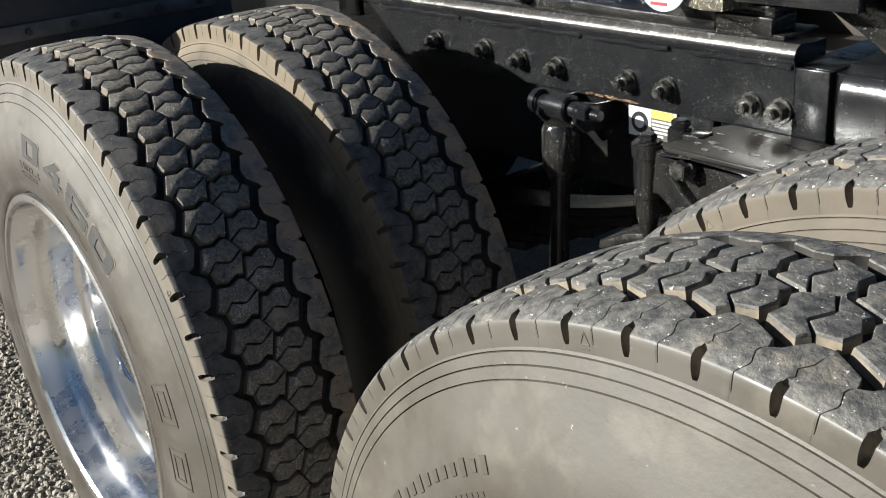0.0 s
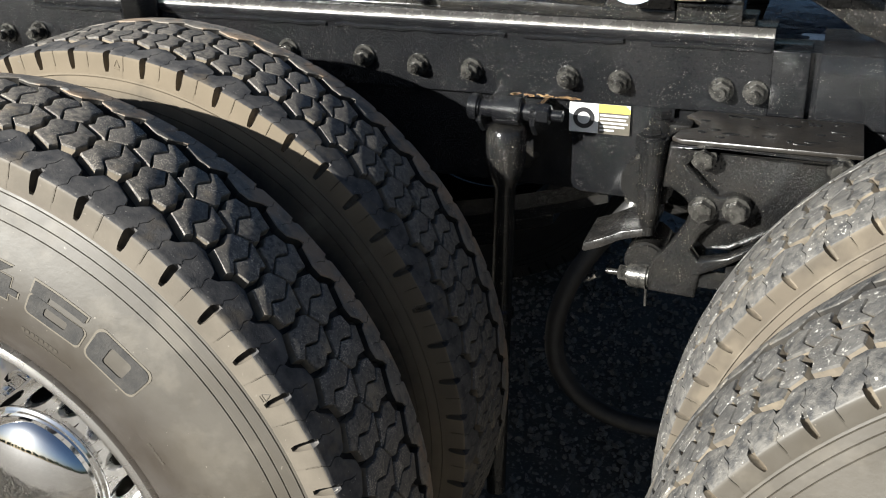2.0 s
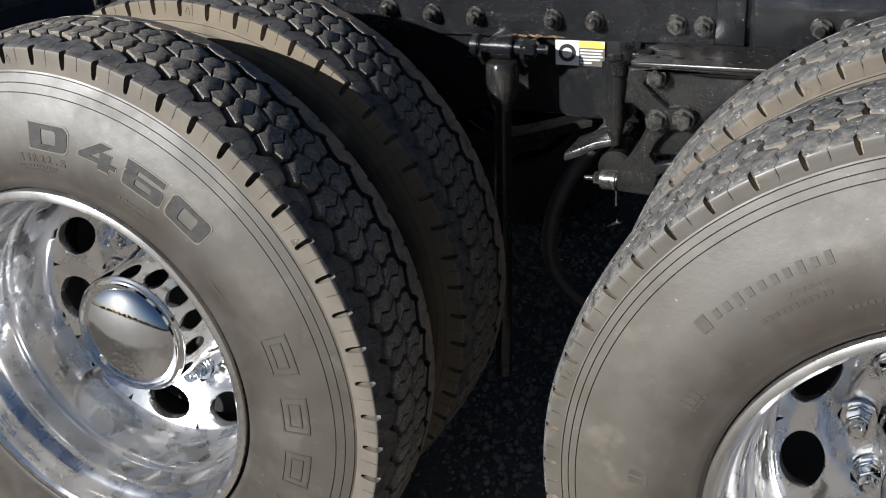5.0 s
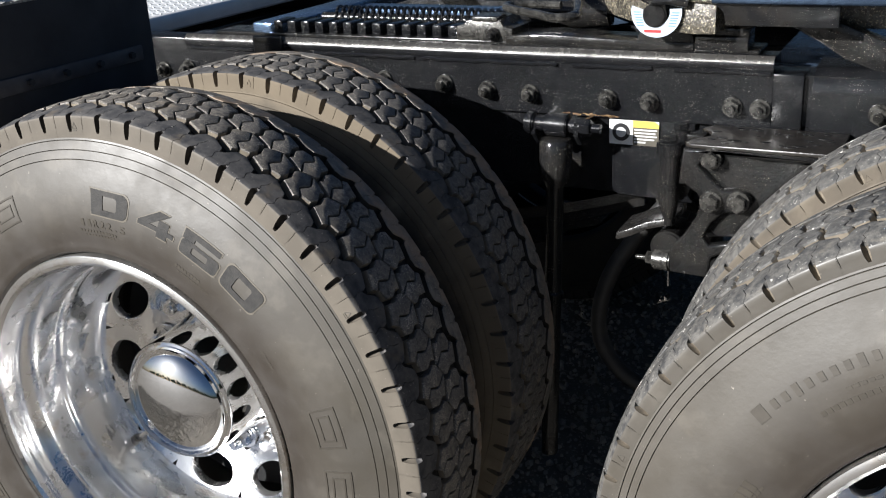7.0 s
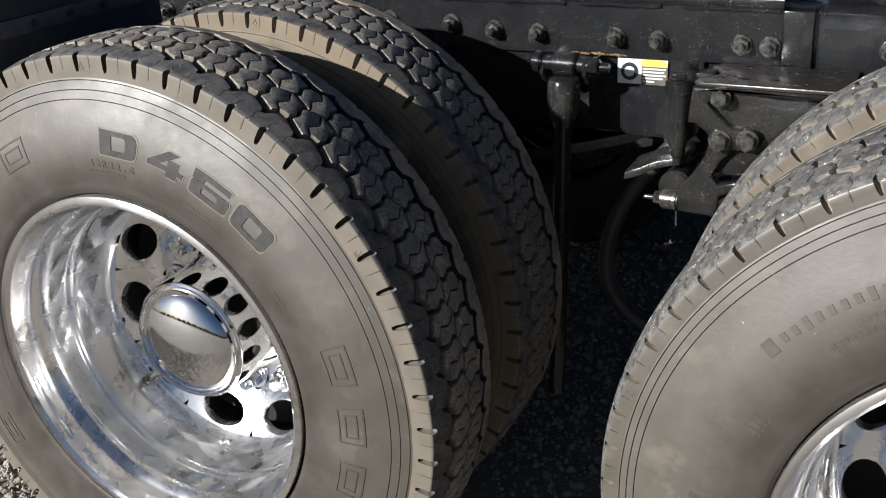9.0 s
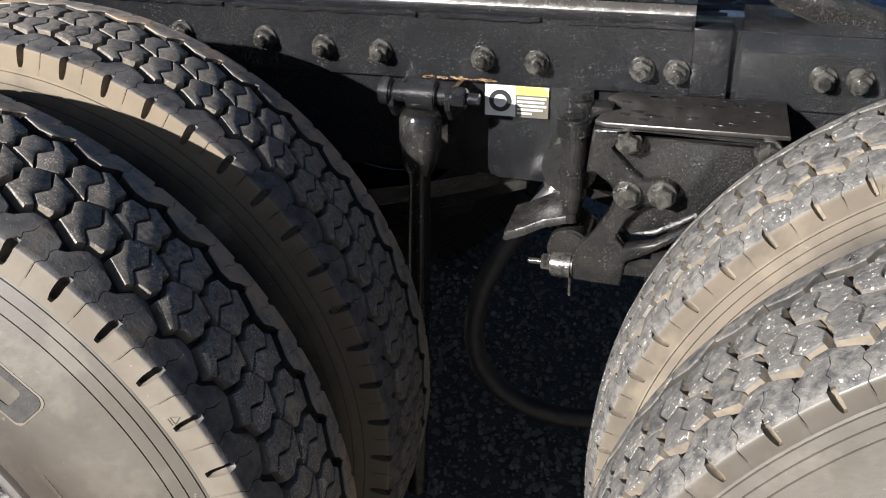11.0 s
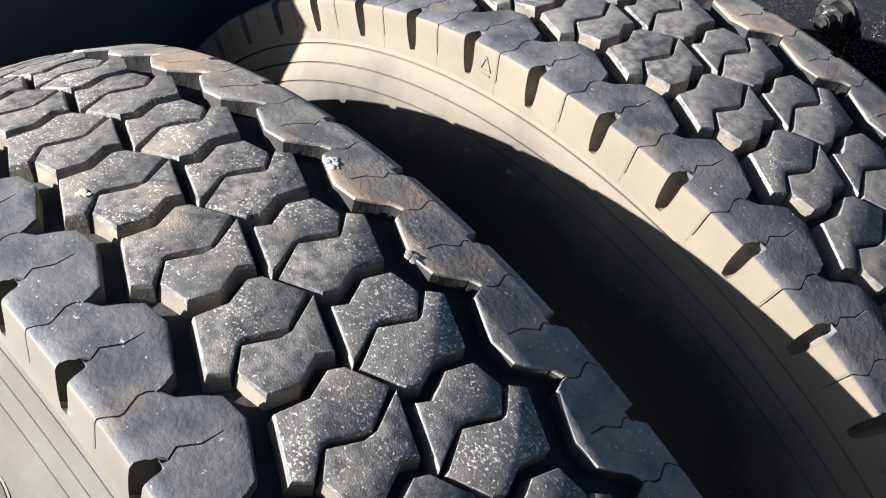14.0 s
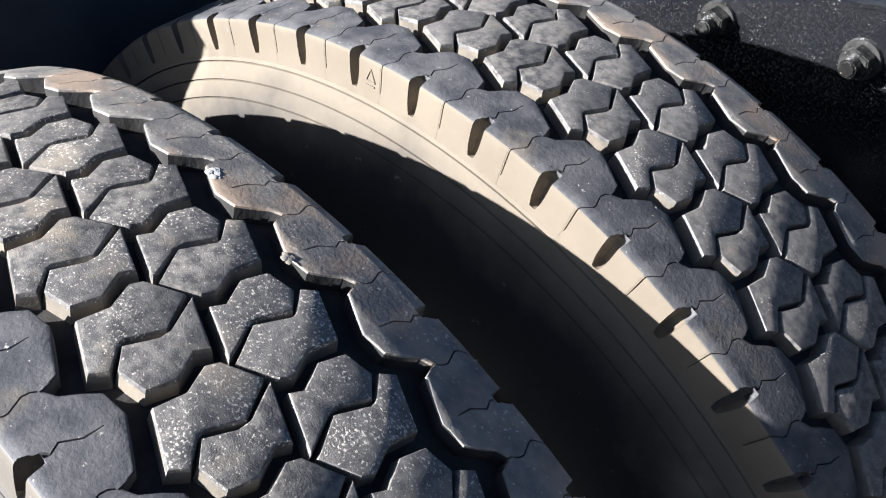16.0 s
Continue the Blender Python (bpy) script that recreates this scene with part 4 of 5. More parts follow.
box(bm, -1.618, -1.600, 0.10, 2.22, 0.10, 2.20, 0.006)
part("back_panel", bm, M_CAB, cab, "pale painted back panel")
for yy in (-0.006, 2.326):
    bm = bmesh.new()
    prism(bm, [(-2.30, 1.25), (-2.30, 1.95), (-2.90, 1.95), (-3.18, 1.25)], yy - 0.006, yy + 0.006, "y", bevel=0.004)
    part("side_window", bm, M_OIL, cab, "dark side window")
    bm = bmesh.new()
    box(bm, -3.05, -2.25, yy - 0.005, yy + 0.005, -0.25, -0.05, 0.004)
    box(bm, -3.05, -2.25, yy - 0.005, yy + 0.005, -0.05, 0.02, 0.004)
    part("step_panel", bm, M_STRIP, cab)
bm = bmesh.new()
box(bm, -4.98, -1.70, 0.70, 1.62, -0.10, 0.03, 0.02)
part("chassis", bm, M_BLACK, cab)
for yy in (0.02, 2.0):
    bm = bmesh.new()
    rod(bm, (-4.2, yy, 0.0), (-4.2, yy + 0.30, 0.0), 0.515, seg=48, bevel=0.03)
    part("front_wheel", bm, M_FAR, cab)

cp = thing("air_coupling", (-1.58, 1.10, 0.52), "green and black air line coupling on the cab's back", "air coupling")
bm = bmesh.new()
rod(bm, (-1.600, 1.12, 0.535), (-1.560, 1.12, 0.535), 0.030, seg=24, bevel=0.004)
part("green_head", bm, M_GREEN, cp, "green coupling head")
bm = bmesh.new()
rod(bm, (-1.600, 1.03, 0.525), (-1.555, 1.03, 0.525), 0.036, seg=24, bevel=0.005)
rod(bm, (-1.575, 1.03, 0.525), (-1.575, 0.96, 0.515), 0.018, seg=16)
part("black_head", bm, M_HOSE, cp)
bm = bmesh.new()
box(bm, -1.600, -1.590, 1.19, 1.28, 0.510, 0.560, 0.002)
part("label_plate", bm, M_INK, cp, "small dark label plate")

# added plate that keeps sun off the ground below the frame
tray = thing("frame_tray", (0.2, 1.16, 0.30), "dark dirty plate added between the frame rails to block sun", "frame plate")
bm = bmesh.new()
prism(bm, [(0.754, 0.36), (0.754, 0.30), (1.568, 0.30), (1.568, 0.36), (1.556, 0.36), (1.556, 0.312), (0.766, 0.312), (0.766, 0.36)], -0.95, 1.3, "x", bevel=0.002)
part("plate", bm, M_TRAY, tray)

# spring packs added to block sun; only one spring end is known
for x in (0.0, REAR):
    sp = thing("leaf_spring", (x, 0.81, 0.06), "dark leaf spring pack under the frame rail", "leaf spring", "leaf springs")
    for k in range(5):
        bm = bmesh.new()
        reach = 0.60 - 0.09 * k
        pts = [(x + reach * q / 8, 0.085 + 0.11 * (q / 8 * reach / 0.6) ** 2 - 0.02 * k) for q in range(-8, 9)]
        prism(bm, pts + [(p, z + 0.017) for p, z in pts[::-1]], 0.77, 0.85, "y")
        part("leaf", bm, M_ROUGH, sp)
# unseen block, stretched along the rail to stop low sun
hb = thing("front_hanger", (-0.72, 0.78, -0.1), "plain black block added under the rail to shut out sun", "spring hanger")
bm = bmesh.new()
box(bm, -1.22, -0.37, 0.700, 0.741, -0.24, 0.36, 0.012)
part("casting", bm, M_ROUGH, hb)
# unseen tank, added to stop sun passing under the frame
tank = thing("air_tank", (-0.7, 1.05, -0.02), "black tank added between the frame rails to block sun", "air tank")
bm = bmesh.new()
rod(bm, (-1.3, 1.05, 0.12), (-0.20, 1.05, 0.12), 0.175, seg=32, bevel=0.03)
part("shell", bm, M_ROUGH, tank)

# ---- sticker on the rail ----
st = thing("warning_sticker", (0.59, 0.73, 0.324), "white and yellow warning sticker on the black rail", "sticker")
bm = bmesh.new()
box(bm, 0.543, 0.636, 0.7268, 0.7280, 0.3245, 0.3705, 0.0)
part("backing", bm, M_WHITE, st)
bm = bmesh.new()
prism(bm, [(0.588, 0.358), (0.588, 0.3705), (0.629, 0.3705), (0.636, 0.3645), (0.636, 0.358)], 0.7260, 0.7268, "y")
part("yellow_band", bm, M_YELLOW, st)
bm = bmesh.new()
box(bm, 0.588, 0.636, 0.7260, 0.7268, 0.3245, 0.358)
part("text_panel", bm, M_PANEL, st)
for i in range(5):
    bm = bmesh.new()
    box(bm, 0.5905, (0.633, 0.630, 0.633, 0.628, 0.612)[i], 0.7254, 0.7260, 0.3525 - i * 0.0058, 0.3552 - i * 0.0058)
    part("text_bar", bm, M_WHITE, st)
bm = bmesh.new()
ring = [(0.5655 + 0.0165 * math.sin(a), 0.7260, 0.3475 + 0.0165 * math.cos(a)) for a in [2 * math.pi * i / 32 for i in range(32)]]
prism(bm, [(p[0], p[2]) for p in ring], 0.7258, 0.7268, "y")
part("round_mark", bm, M_INK, st)
bm = bmesh.new()
prism(bm, [(0.5655 + 0.0095 * math.sin(2 * math.pi * i / 24), 0.3475 + 0.0095 * math.cos(2 * math.pi * i / 24)) for i in range(24)], 0.7252, 0.7258, "y")
part("mark_centre", bm, M_WHITE, st)

# ---- shock absorber ----
sh = thing("shock_absorber", (0.462, 0.63, -0.30), "black shock absorber hanging from a bolted pin", "shock absorber")
bm = bmesh.new()
rod(bm, (0.408, 0.655, 0.374), (0.425, 0.655, 0.373), 0.020, seg=20, bevel=0.003)
rod(bm, (0.425, 0.655, 0.373), (0.515, 0.655, 0.371), 0.0135, seg=20)
rod(bm, (0.448, 0.655, 0.3725), (0.490, 0.655, 0.3715), 0.0215, seg=24, bevel=0.002)
rod(bm, (0.512, 0.655, 0.371), (0.532, 0.655, 0.370), 0.0155, seg=6, bevel=0.0015)
rod(bm, (0.530, 0.655, 0.370), (0.550, 0.655, 0.3695), 0.0085, seg=14)
part("pin", bm, M_BLACK, sh)
for x in (0.421, 0.503):
    bm = bmesh.new()
    prism(bm, [(0.642, 0.380), (0.655, 0.386), (0.690, 0.376), (0.742, 0.372), (0.742, 0.330), (0.662, 0.335), (0.642, 0.355)], x, x + 0.009, "x", bevel=0.002)
    part("ear_bracket", bm, M_BLACK, sh)
bm = bmesh.new()
prof = [(0.0, 0.350), (0.016, 0.350), (0.027, 0.345), (0.0305, 0.338), (0.0305, 0.300), (0.0290, 0.280), (0.0215, 0.262), (0.0165, 0.254), (0.0165, 0.05), (0.0205, 0.046), (0.0205, 0.034), (0.0165, 0.030), (0.0165, -0.30), (0.0, -0.30)]
rings = []
for r, z in prof:
    t = (0.350 - z) / 0.65
    cx, cy = 0.4655 - 0.008 * t, 0.655 - 0.030 * t
    rings.append([bm.verts.new((cx + max(r, 0.0005) * math.cos(2 * math.pi * k / 28), cy + max(r, 0.0005) * math.sin(2 * math.pi * k / 28), z)) for k in range(28)])
for a, b in zip(rings, rings[1:]):
    for k in range(28):
        bm.faces.new((a[k], b[k], b[(k + 1) % 28], a[(k + 1) % 28]))
bmesh.ops.recalc_face_normals(bm, faces=bm.faces)
part("body", bm, M_ROUGH, sh)

# ---- spring hanger ----
hg = thing("spring_hanger", (0.79, 0.64, 0.14), "oily black cast spring hanger bolted to the rail", "spring hanger")
bm = bmesh.new()
plate = [(0.735, 0.365), (0.775, 0.3655), (0.846, 0.3655), (0.95, 0.3655), (0.95, 0.300), (0.905, 0.272), (0.850, 0.240), (0.806, 0.214), (0.775, 0.212), (0.760, 0.222), (0.764, 0.236), (0.790, 0.262),
         (0.770, 0.290), (0.742, 0.318), (0.728, 0.338)]
prism(bm, plate, 0.600, 0.728, "y", bevel=0.004)
part("web", bm, M_ROUGH, hg)
bm = bmesh.new()
prism(bm, [(0.716, 0.366), (0.775, 0.3662), (0.846, 0.3662), (0.94, 0.3662), (0.94, 0.357), (0.846, 0.357), (0.775, 0.362), (0.752, 0.352), (0.742, 0.340), (0.765, 0.316), (0.785, 0.300), (0.810, 0.303), (0.826, 0.296), (0.832, 0.284),
           (0.826, 0.268), (0.806, 0.262), (0.788, 0.262), (0.768, 0.240), (0.755, 0.214), (0.766, 0.200), (0.805, 0.210), (0.860, 0.246), (0.865, 0.238), (0.805, 0.196), (0.771, 0.178), (0.766, 0.140), (0.700, 0.143), (0.697, 0.178),
           (0.706, 0.196), (0.722, 0.214), (0.744, 0.252), (0.751, 0.276), (0.741, 0.291), (0.722, 0.304), (0.710, 0.304)], 0.584, 0.606, "y", bevel=0.0045, seg=3)
part("ribs", bm, M_ROUGH, hg)
bm = bmesh.new()
prism(bm, [(0.7165, 0.600), (0.730, 0.590), (0.96, 0.590), (0.96, 0.727), (0.735, 0.727), (0.722, 0.700), (0.745, 0.672), (0.745, 0.650), (0.722, 0.630)], 0.3665, 0.3735, "z", bevel=0.002)
part("top_plate", bm, M_PLATE, hg, "dusty dark top plate with oil spots")
rng = random.Random(5)
for _ in range(26):
    bm = bmesh.new()
    x, y = rng.uniform(0.75, 0.94), rng.uniform(0.605, 0.715)
    a, b = rng.uniform(0.004, 0.012), rng.uniform(0.002, 0.005)
    prism(bm, [(x + a * math.cos(t) * (1 + 0.2 * math.sin(3 * t)), y + b * math.sin(t)) for t in [2 * math.pi * i / 12 for i in range(12)]], 0.3735, 0.3742, "z")
    part("oil_spot", bm, M_OIL, hg, "dark oil spot")
bm = bmesh.new()
rod(bm, (0.691, 0.600, 0.262), (0.691, 0.600, 0.350), 0.0165, seg=24)
rod(bm, (0.692, 0.600, 0.240), (0.691, 0.600, 0.262), 0.0110, 0.0165, seg=24)
rod(bm, (0.690, 0.600, 0.290), (0.690, 0.600, 0.300), 0.0190, seg=24, bevel=0.002)
rod(bm, (0.690, 0.600, 0.348), (0.690, 0.600, 0.3735), 0.0225, seg=24, bevel=0.004)
rod(bm, (0.690, 0.600, 0.3735), (0.690, 0.600, 0.3835), 0.0135, seg=6, bevel=0.002)
rod(bm, (0.692, 0.600, 0.225), (0.692, 0.600, 0.238), 0.0085, seg=14)
part("clamp_post", bm, M_ROUGH, hg)
bm = bmesh.new()
rod(bm, (0.692, 0.668, 0.30), (0.692, 0.668, 0.376), 0.0185, seg=24, bevel=0.003)
rod(bm, (0.692, 0.668, 0.376), (0.692, 0.668, 0.388), 0.0135, seg=6, bevel=0.002)
box(bm, 0.69, 0.735, 0.655, 0.69, 0.355, 0.372, 0.004)
part("clamp_post", bm, M_ROUGH, hg)
bm = bmesh.new()
rod(bm, (0.682, 0.628, 0.290), (0.682, 0.665, 0.290), 0.038, seg=32, bevel=0.003)
rod(bm, (0.682, 0.618, 0.290), (0.682, 0.630, 0.290), 0.022, seg=24, bevel=0.003)
part("bushing", bm, M_ROUGH, hg)
bm = bmesh.new()
prism(bm, [(0.598, 0.189), (0.600, 0.2005), (0.626, 0.2115), (0.654, 0.226), (0.684, 0.234), (0.700, 0.236), (0.700, 0.224), (0.684, 0.221), (0.655, 0.212), (0.628, 0.197), (0.602, 0.1865)], 0.595, 0.695, "y", bevel=0.003)
part("spring_end", bm, M_LEAFEND, hg, "curved dark steel spring end")
bm = bmesh.new()
rod(bm, (0.690, 0.600, 0.180), (0.690, 0.690, 0.180), 0.030, seg=28, bevel=0.004)
part("roller", bm, M_ROUGH, hg)
bm = bmesh.new()
rod(bm, (0.700, 0.600, 0.158), (0.668, 0.604, 0.157), 0.019, seg=24, bevel=0.003)
rod(bm, (0.668, 0.604, 0.157), (0.654, 0.606, 0.156), 0.0125, seg=6, bevel=0.0015)
rod(bm, (0.656, 0.606, 0.156), (0.634, 0.609, 0.154), 0.0045, seg=12)
rod(bm, (0.694, 0.600, 0.145), (0.695, 0.600, 0.110), 0.0022, seg=8)
part("pin", bm, M_NUT, hg)
bm = bmesh.new()
box(bm, 0.700, 0.768, 0.606, 0.70, 0.142, 0.190, 0.005)
part("foot", bm, M_ROUGH, hg)
for x, z, r in ((0.762, 0.351, 0.0145), (0.766, 0.279, 0.0155), (0.811, 0.283, 0.0155), (0.936, 0.350, 0.0145)):
    bm = bmesh.new()
    bolt(bm, x, 0.590 if z > 0.3 else 0.5845, z, r, stud=False)
    part("bolt", bm, M_NUT, hg)
bm = bmesh.new()
rod(bm, (0.762, 0.60, 0.165), (0.805, 0.60, 0.165), 0.014, seg=6, bevel=0.002)
rod(bm, (0.80, 0.61, 0.165), (1.0, 0.63, 0.145), 0.034, seg=24)
part("torque_rod_end", bm, M_ROUGH, hg)

# ---- axles, hose loop ----
for x in (0, REAR):
    ax = thing("drive_axle", (x, 1.16, 0), "black drive axle housing under the frame", "axle", "drive axles")
    bm = bmesh.new()
    rod(bm, (x, 0.34, 0), (x, 1.98, 0), 0.07, seg=24)
    rod(bm, (x, 0.50, 0), (x, 0.62, 0), 0.20, seg=40, bevel=0.01)
    part("housing", bm, M_ROUGH, ax)
hose = thing("air_hose", (0.68, 0.72, -0.15), "black rubber air hose hanging in a loop", "hose")
bm = bmesh.new()
pipe(bm, spline([(0.66, 0.735, 0.225), (0.605, 0.715, 0.155), (0.560, 0.700, 0.080), (0.538, 0.695, 0.0), (0.545, 0.69, -0.07), (0.59, 0.69, -0.13), (0.66, 0.70, -0.165), (0.74, 0.71, -0.17), (0.82, 0.72, -0.14)], 8), 0.016, 12)
part("loop", bm, M_HOSE, hose)
bm = bmesh.new()
rod(bm, (0.664, 0.737, 0.231), (0.648, 0.7305, 0.209), 0.0205, seg=18, bevel=0.002)
part("fitting", bm, M_NUT, hose, "black hose fitting")

# ---- mud flap ----
fl = thing("mud_flap", (-0.365, 0.22, 0.05), "black rubber mud flap with a bolted metal strip", "mud flap")
bm = bmesh.new()
prism(bm, [(-0.021, 0.640), (0.533, 0.640), (0.533, 0.240), (0.120, 0.240), (0.014, 0.570)], -0.360, -0.348, "x", bevel=0.003)
part("sheet", bm, M_FLAP, fl)
bm = bmesh.new()
rng = random.Random(31)
edge = [(-0.019 + 0.549 * i / 60, 0.6385 + rng.uniform(0.0, 0.0035)) for i in range(61)]
prism(bm, [(y, z) for y, z in edge] + [(0.530, 0.6360), (-0.019, 0.6360)], -0.3605, -0.3475, "x")
part("frayed_edge", bm, M_FRAY, fl, "frayed upper edge, coloured pale for the sun on it")
bm = bmesh.new()
box(bm, -0.3475, -0.343, 0.055, 0.495, 0.487, 0.516, 0.0015)
part("strip", bm, M_STRIP, fl, "dull metal strip")
for k in range(5):
    bm = bmesh.new()
    yy = 0.12 + k * 0.085
    rod(bm, (-0.344, yy, 0.5015), (-0.335, yy, 0.5015), 0.0065, seg=6)
    part("bolt", bm, M_FLAP, fl)

# ---- deck plate ----
dk = thing("deck_plate", (-0.9, 1.16, 0.48), "bright aluminium tread plate deck across the frame", "deck plate")
bm = bmesh.new()
box(bm, -1.45, -0.640, 0.60, 1.75, 0.462, 0.505, 0.008, 3)
part("plate", bm, M_DECK, dk)
me_verts, me_faces = [], []
for i in range(58):
    for j in range(46):
        x, y = -0.660 - i * 0.0135, 0.625 + j * 0.024 + (0.012 if i % 2 else 0)
        a = radians(45 if (i + j) % 2 else -45)
        dx, dy = 0.011 * math.cos(a), 0.011 * math.sin(a)
        ex, ey = -0.0032 * math.sin(a), 0.0032 * math.cos(a)
        k = len(me_verts)
        me_verts += [(x - dx, y - dy, 0.505), (x + ex, y + ey, 0.505), (x + dx, y + dy, 0.505), (x - ex, y - ey, 0.505), (x, y, 0.5082)]
        me_faces += [[k, k + 3, k + 4], [k + 3, k + 2, k + 4], [k + 2, k + 1, k + 4], [k + 1, k, k + 4]]
bm = bmesh.new()
bvs = [bm.verts.new(v) for v in me_verts]
for f in me_faces:
    bm.faces.new([bvs[i] for i in f])
tagged(part("raised_pattern", bm, M_DECK, dk), kind="stuff")

# ---- fifth wheel ----
YM = 1.16
fw = thing("fifth_wheel", (0.7, YM, 0.47), "black greased fifth wheel coupling on a toothed slide", "fifth wheel")
bm = bmesh.new()
half = [(0.36, 1.02), (0.55, 0.806), (0.66, 0.702), (0.70, 0.688), (0.73, 0.684), (1.00, 0.686), (1.06, 0.72), (1.30, 0.90), (1.33, 0.94), (1.32, 1.06), (1.12, 1.10), (0.95, 1.11)]
outline = half + [(x, 2 * YM - y) for x, y in half[::-1]]
prism(bm, outline, 0.588, 0.606, "z", bevel=0.006, seg=3)
bm.normal_update()
for f in bm.faces:
    f.material_index = 0 if f.normal.z > 0.7 or f.calc_center_median().x > 0.76 else 1
part("top_plate", bm, [M_SKY_GREASE, M_CAST], fw, "greased black top plate, tinted with reflected sky blue")
bm = bmesh.new()
skirt = [(0.37, 1.03), (0.553, 0.812), (0.662, 0.708), (0.70, 0.694), (0.735, 0.698), (0.75, 0.79), (1.00, 0.80), (1.00, 0.83), (0.72, 0.82), (0.70, 0.73), (0.57, 0.85), (0.40, 1.05)]
prism(bm, skirt, 0.535, 0.5885, "z", bevel=0.004)
part("skirt", bm, M_CAST, fw, "rough cast skirt")
bm = bmesh.new()
prism(bm, [(0.702, 0.5545), (0.713, 0.556), (0.716, 0.572), (0.727, 0.5805), (0.738, 0.5805), (0.747, 0.572), (0.751, 0.551), (0.93, 0.551), (0.93, 0.5878), (0.702, 0.5878)], 0.6985, 0.718, "y", bevel=0.002)
part("side_web", bm, M_BLACK, fw, "black side web with an arched notch")
bm = bmesh.new()
box(bm, 0.690, 0.782, 0.7425, 0.80, 0.4985, 0.524, 0.002)
box(bm, 0.690, 0.782, 0.7490, 0.80, 0.524, 0.538, 0.002)
part("slide_block", bm, M_ROUGH, fw)
for side in (0, 1):
    bm = bmesh.new()
    ya = 0.745 if side == 0 else 2 * YM - 0.835
    prism(bm, [(0.560, 0.497), (0.585, 0.515), (0.600, 0.550), (0.640, 0.562), (0.680, 0.550), (0.689, 0.515), (0.689, 0.497)], ya, ya + 0.09, "y", bevel=0.005)
    part("pedestal", bm, M_ROUGH, fw)
bm = bmesh.new()
rod(bm, (0.632, 0.690, 0.566), (0.632, 0.80, 0.566), 0.021, seg=24, bevel=0.003)
part("pivot_pin", bm, M_ROUGH, fw)
bm = bmesh.new()
pipe(bm, spline([(0.572, 0.705, 0.606), (0.600, 0.692, 0.604), (0.630, 0.686, 0.592), (0.655, 0.686, 0.594), (0.690, 0.690, 0.588)], 5), 0.009, 10)
part("cast_lip", bm, M_ROUGH, fw)
bm = bmesh.new()
prism(bm, [(0.330, 0.498), (0.330, 0.514), (0.420, 0.518), (0.53, 0.514), (0.689, 0.512), (0.689, 0.498)], 0.742, 0.83, "y", bevel=0.003)
part("slide_base", bm, M_ROUGH, fw)
# toothed racks on both sides
for ya, cnt, x0 in ((0.757, 13, -0.212), (2 * YM - 0.815, 16, -0.20)):
    bm = bmesh.new()
    box(bm, -0.36, 0.80, ya - 0.012, ya + 0.07, 0.494, 0.502, 0.002)
    part("rack", bm, M_ROUGH, fw)
    for k in range(cnt):
        bm = bmesh.new()
        x = x0 + k * 0.0345
        box(bm, x, x + 0.0205, ya, ya + 0.055, 0.500, 0.526, 0.0025)
        part("tooth", bm, M_BLACK, fw)
# slide clamp
bm = bmesh.new()
prism(bm, [(0.226, 0.500), (0.226, 0.528), (0.245, 0.534), (0.250, 0.541), (0.318, 0.543), (0.326, 0.530), (0.345, 0.526), (0.345, 0.500)], 0.745, 0.84, "y", bevel=0.004)
box(bm, 0.262, 0.315, 0.742, 0.79, 0.538, 0.548, 0.003)
part("slide_clamp", bm, M_NUT, fw)
bm = bmesh.new()
bolt(bm, 0.306, 0.7445, 0.514, 0.011)
part("bolt", bm, M_ROUGH, fw)
# release handle
bm = bmesh.new()
pipe(bm, spline([(0.40, 0.86, 0.555), (0.33, 0.86, 0.556), (0.300, 0.835, 0.556), (0.315, 0.80, 0.556), (0.40, 0.735, 0.556), (0.450, 0.700, 0.556), (0.475, 0.715, 0.557), (0.47, 0.76, 0.560), (0.42, 0.90, 0.575), (0.40, 1.0, 0.585)], 7), 0.0085, 10)
part("release_handle", bm, M_NUT, fw)
# coil spring and its cylinder
bm = bmesh.new()
pipe(bm, [(-0.14 + 0.46 * i / 440, 0.905 + 0.024 * math.cos(i * 0.43), 0.512 + 0.024 * math.sin(i * 0.43)) for i in range(440)], 0.0038, 7)
part("coil_spring", bm, M_BLACK, fw, "black coil spring")
bm = bmesh.new()
rod(bm, (0.28, 0.905, 0.517), (0.48, 0.93, 0.535), 0.030, seg=24, bevel=0.004)
rod(bm, (-0.18, 0.905, 0.512), (0.30, 0.905, 0.512), 0.011, seg=14)
part("release_cylinder", bm, M_ROUGH, fw)
bm = bmesh.new()
box(bm, -0.27, -0.19, 0.76, 1.56, 0.490, 0.520, 0.004)
box(bm, -0.25, 0.50, 1.06, 1.12, 0.485, 0.512, 0.004)
part("slide_frame", bm, M_SKY_GREASE, fw)
bm = bmesh.new()
box(bm, 0.795, 1.30, 0.765, 1.555, 0.440, 0.4575, 0.003)
part("mounting_plate", bm, M_SKY_GREASE, fw)
bm = bmesh.new()
prism(bm, [(0.845, 0.545), (0.870, 0.566), (0.890, 0.566), (1.35, 0.375), (1.35, 0.335), (0.935, 0.492), (0.90, 0.515)], 0.757, 0.80, "y", bevel=0.004)
part("ramp", bm, M_ROUGH, fw)

disc = thing("round_sticker", (0.629, 0.70, 0.526), "white and blue warning sticker ring round the pivot pin", "sticker")
bm = bmesh.new()
pts = [(0.0440 * math.cos(radians(a)), 0.0440 * math.sin(radians(a))) for a in range(168, 375, 8)] + [(0.0235 * math.cos(radians(a)), 0.0235 * math.sin(radians(a))) for a in range(372, 167, -8)]
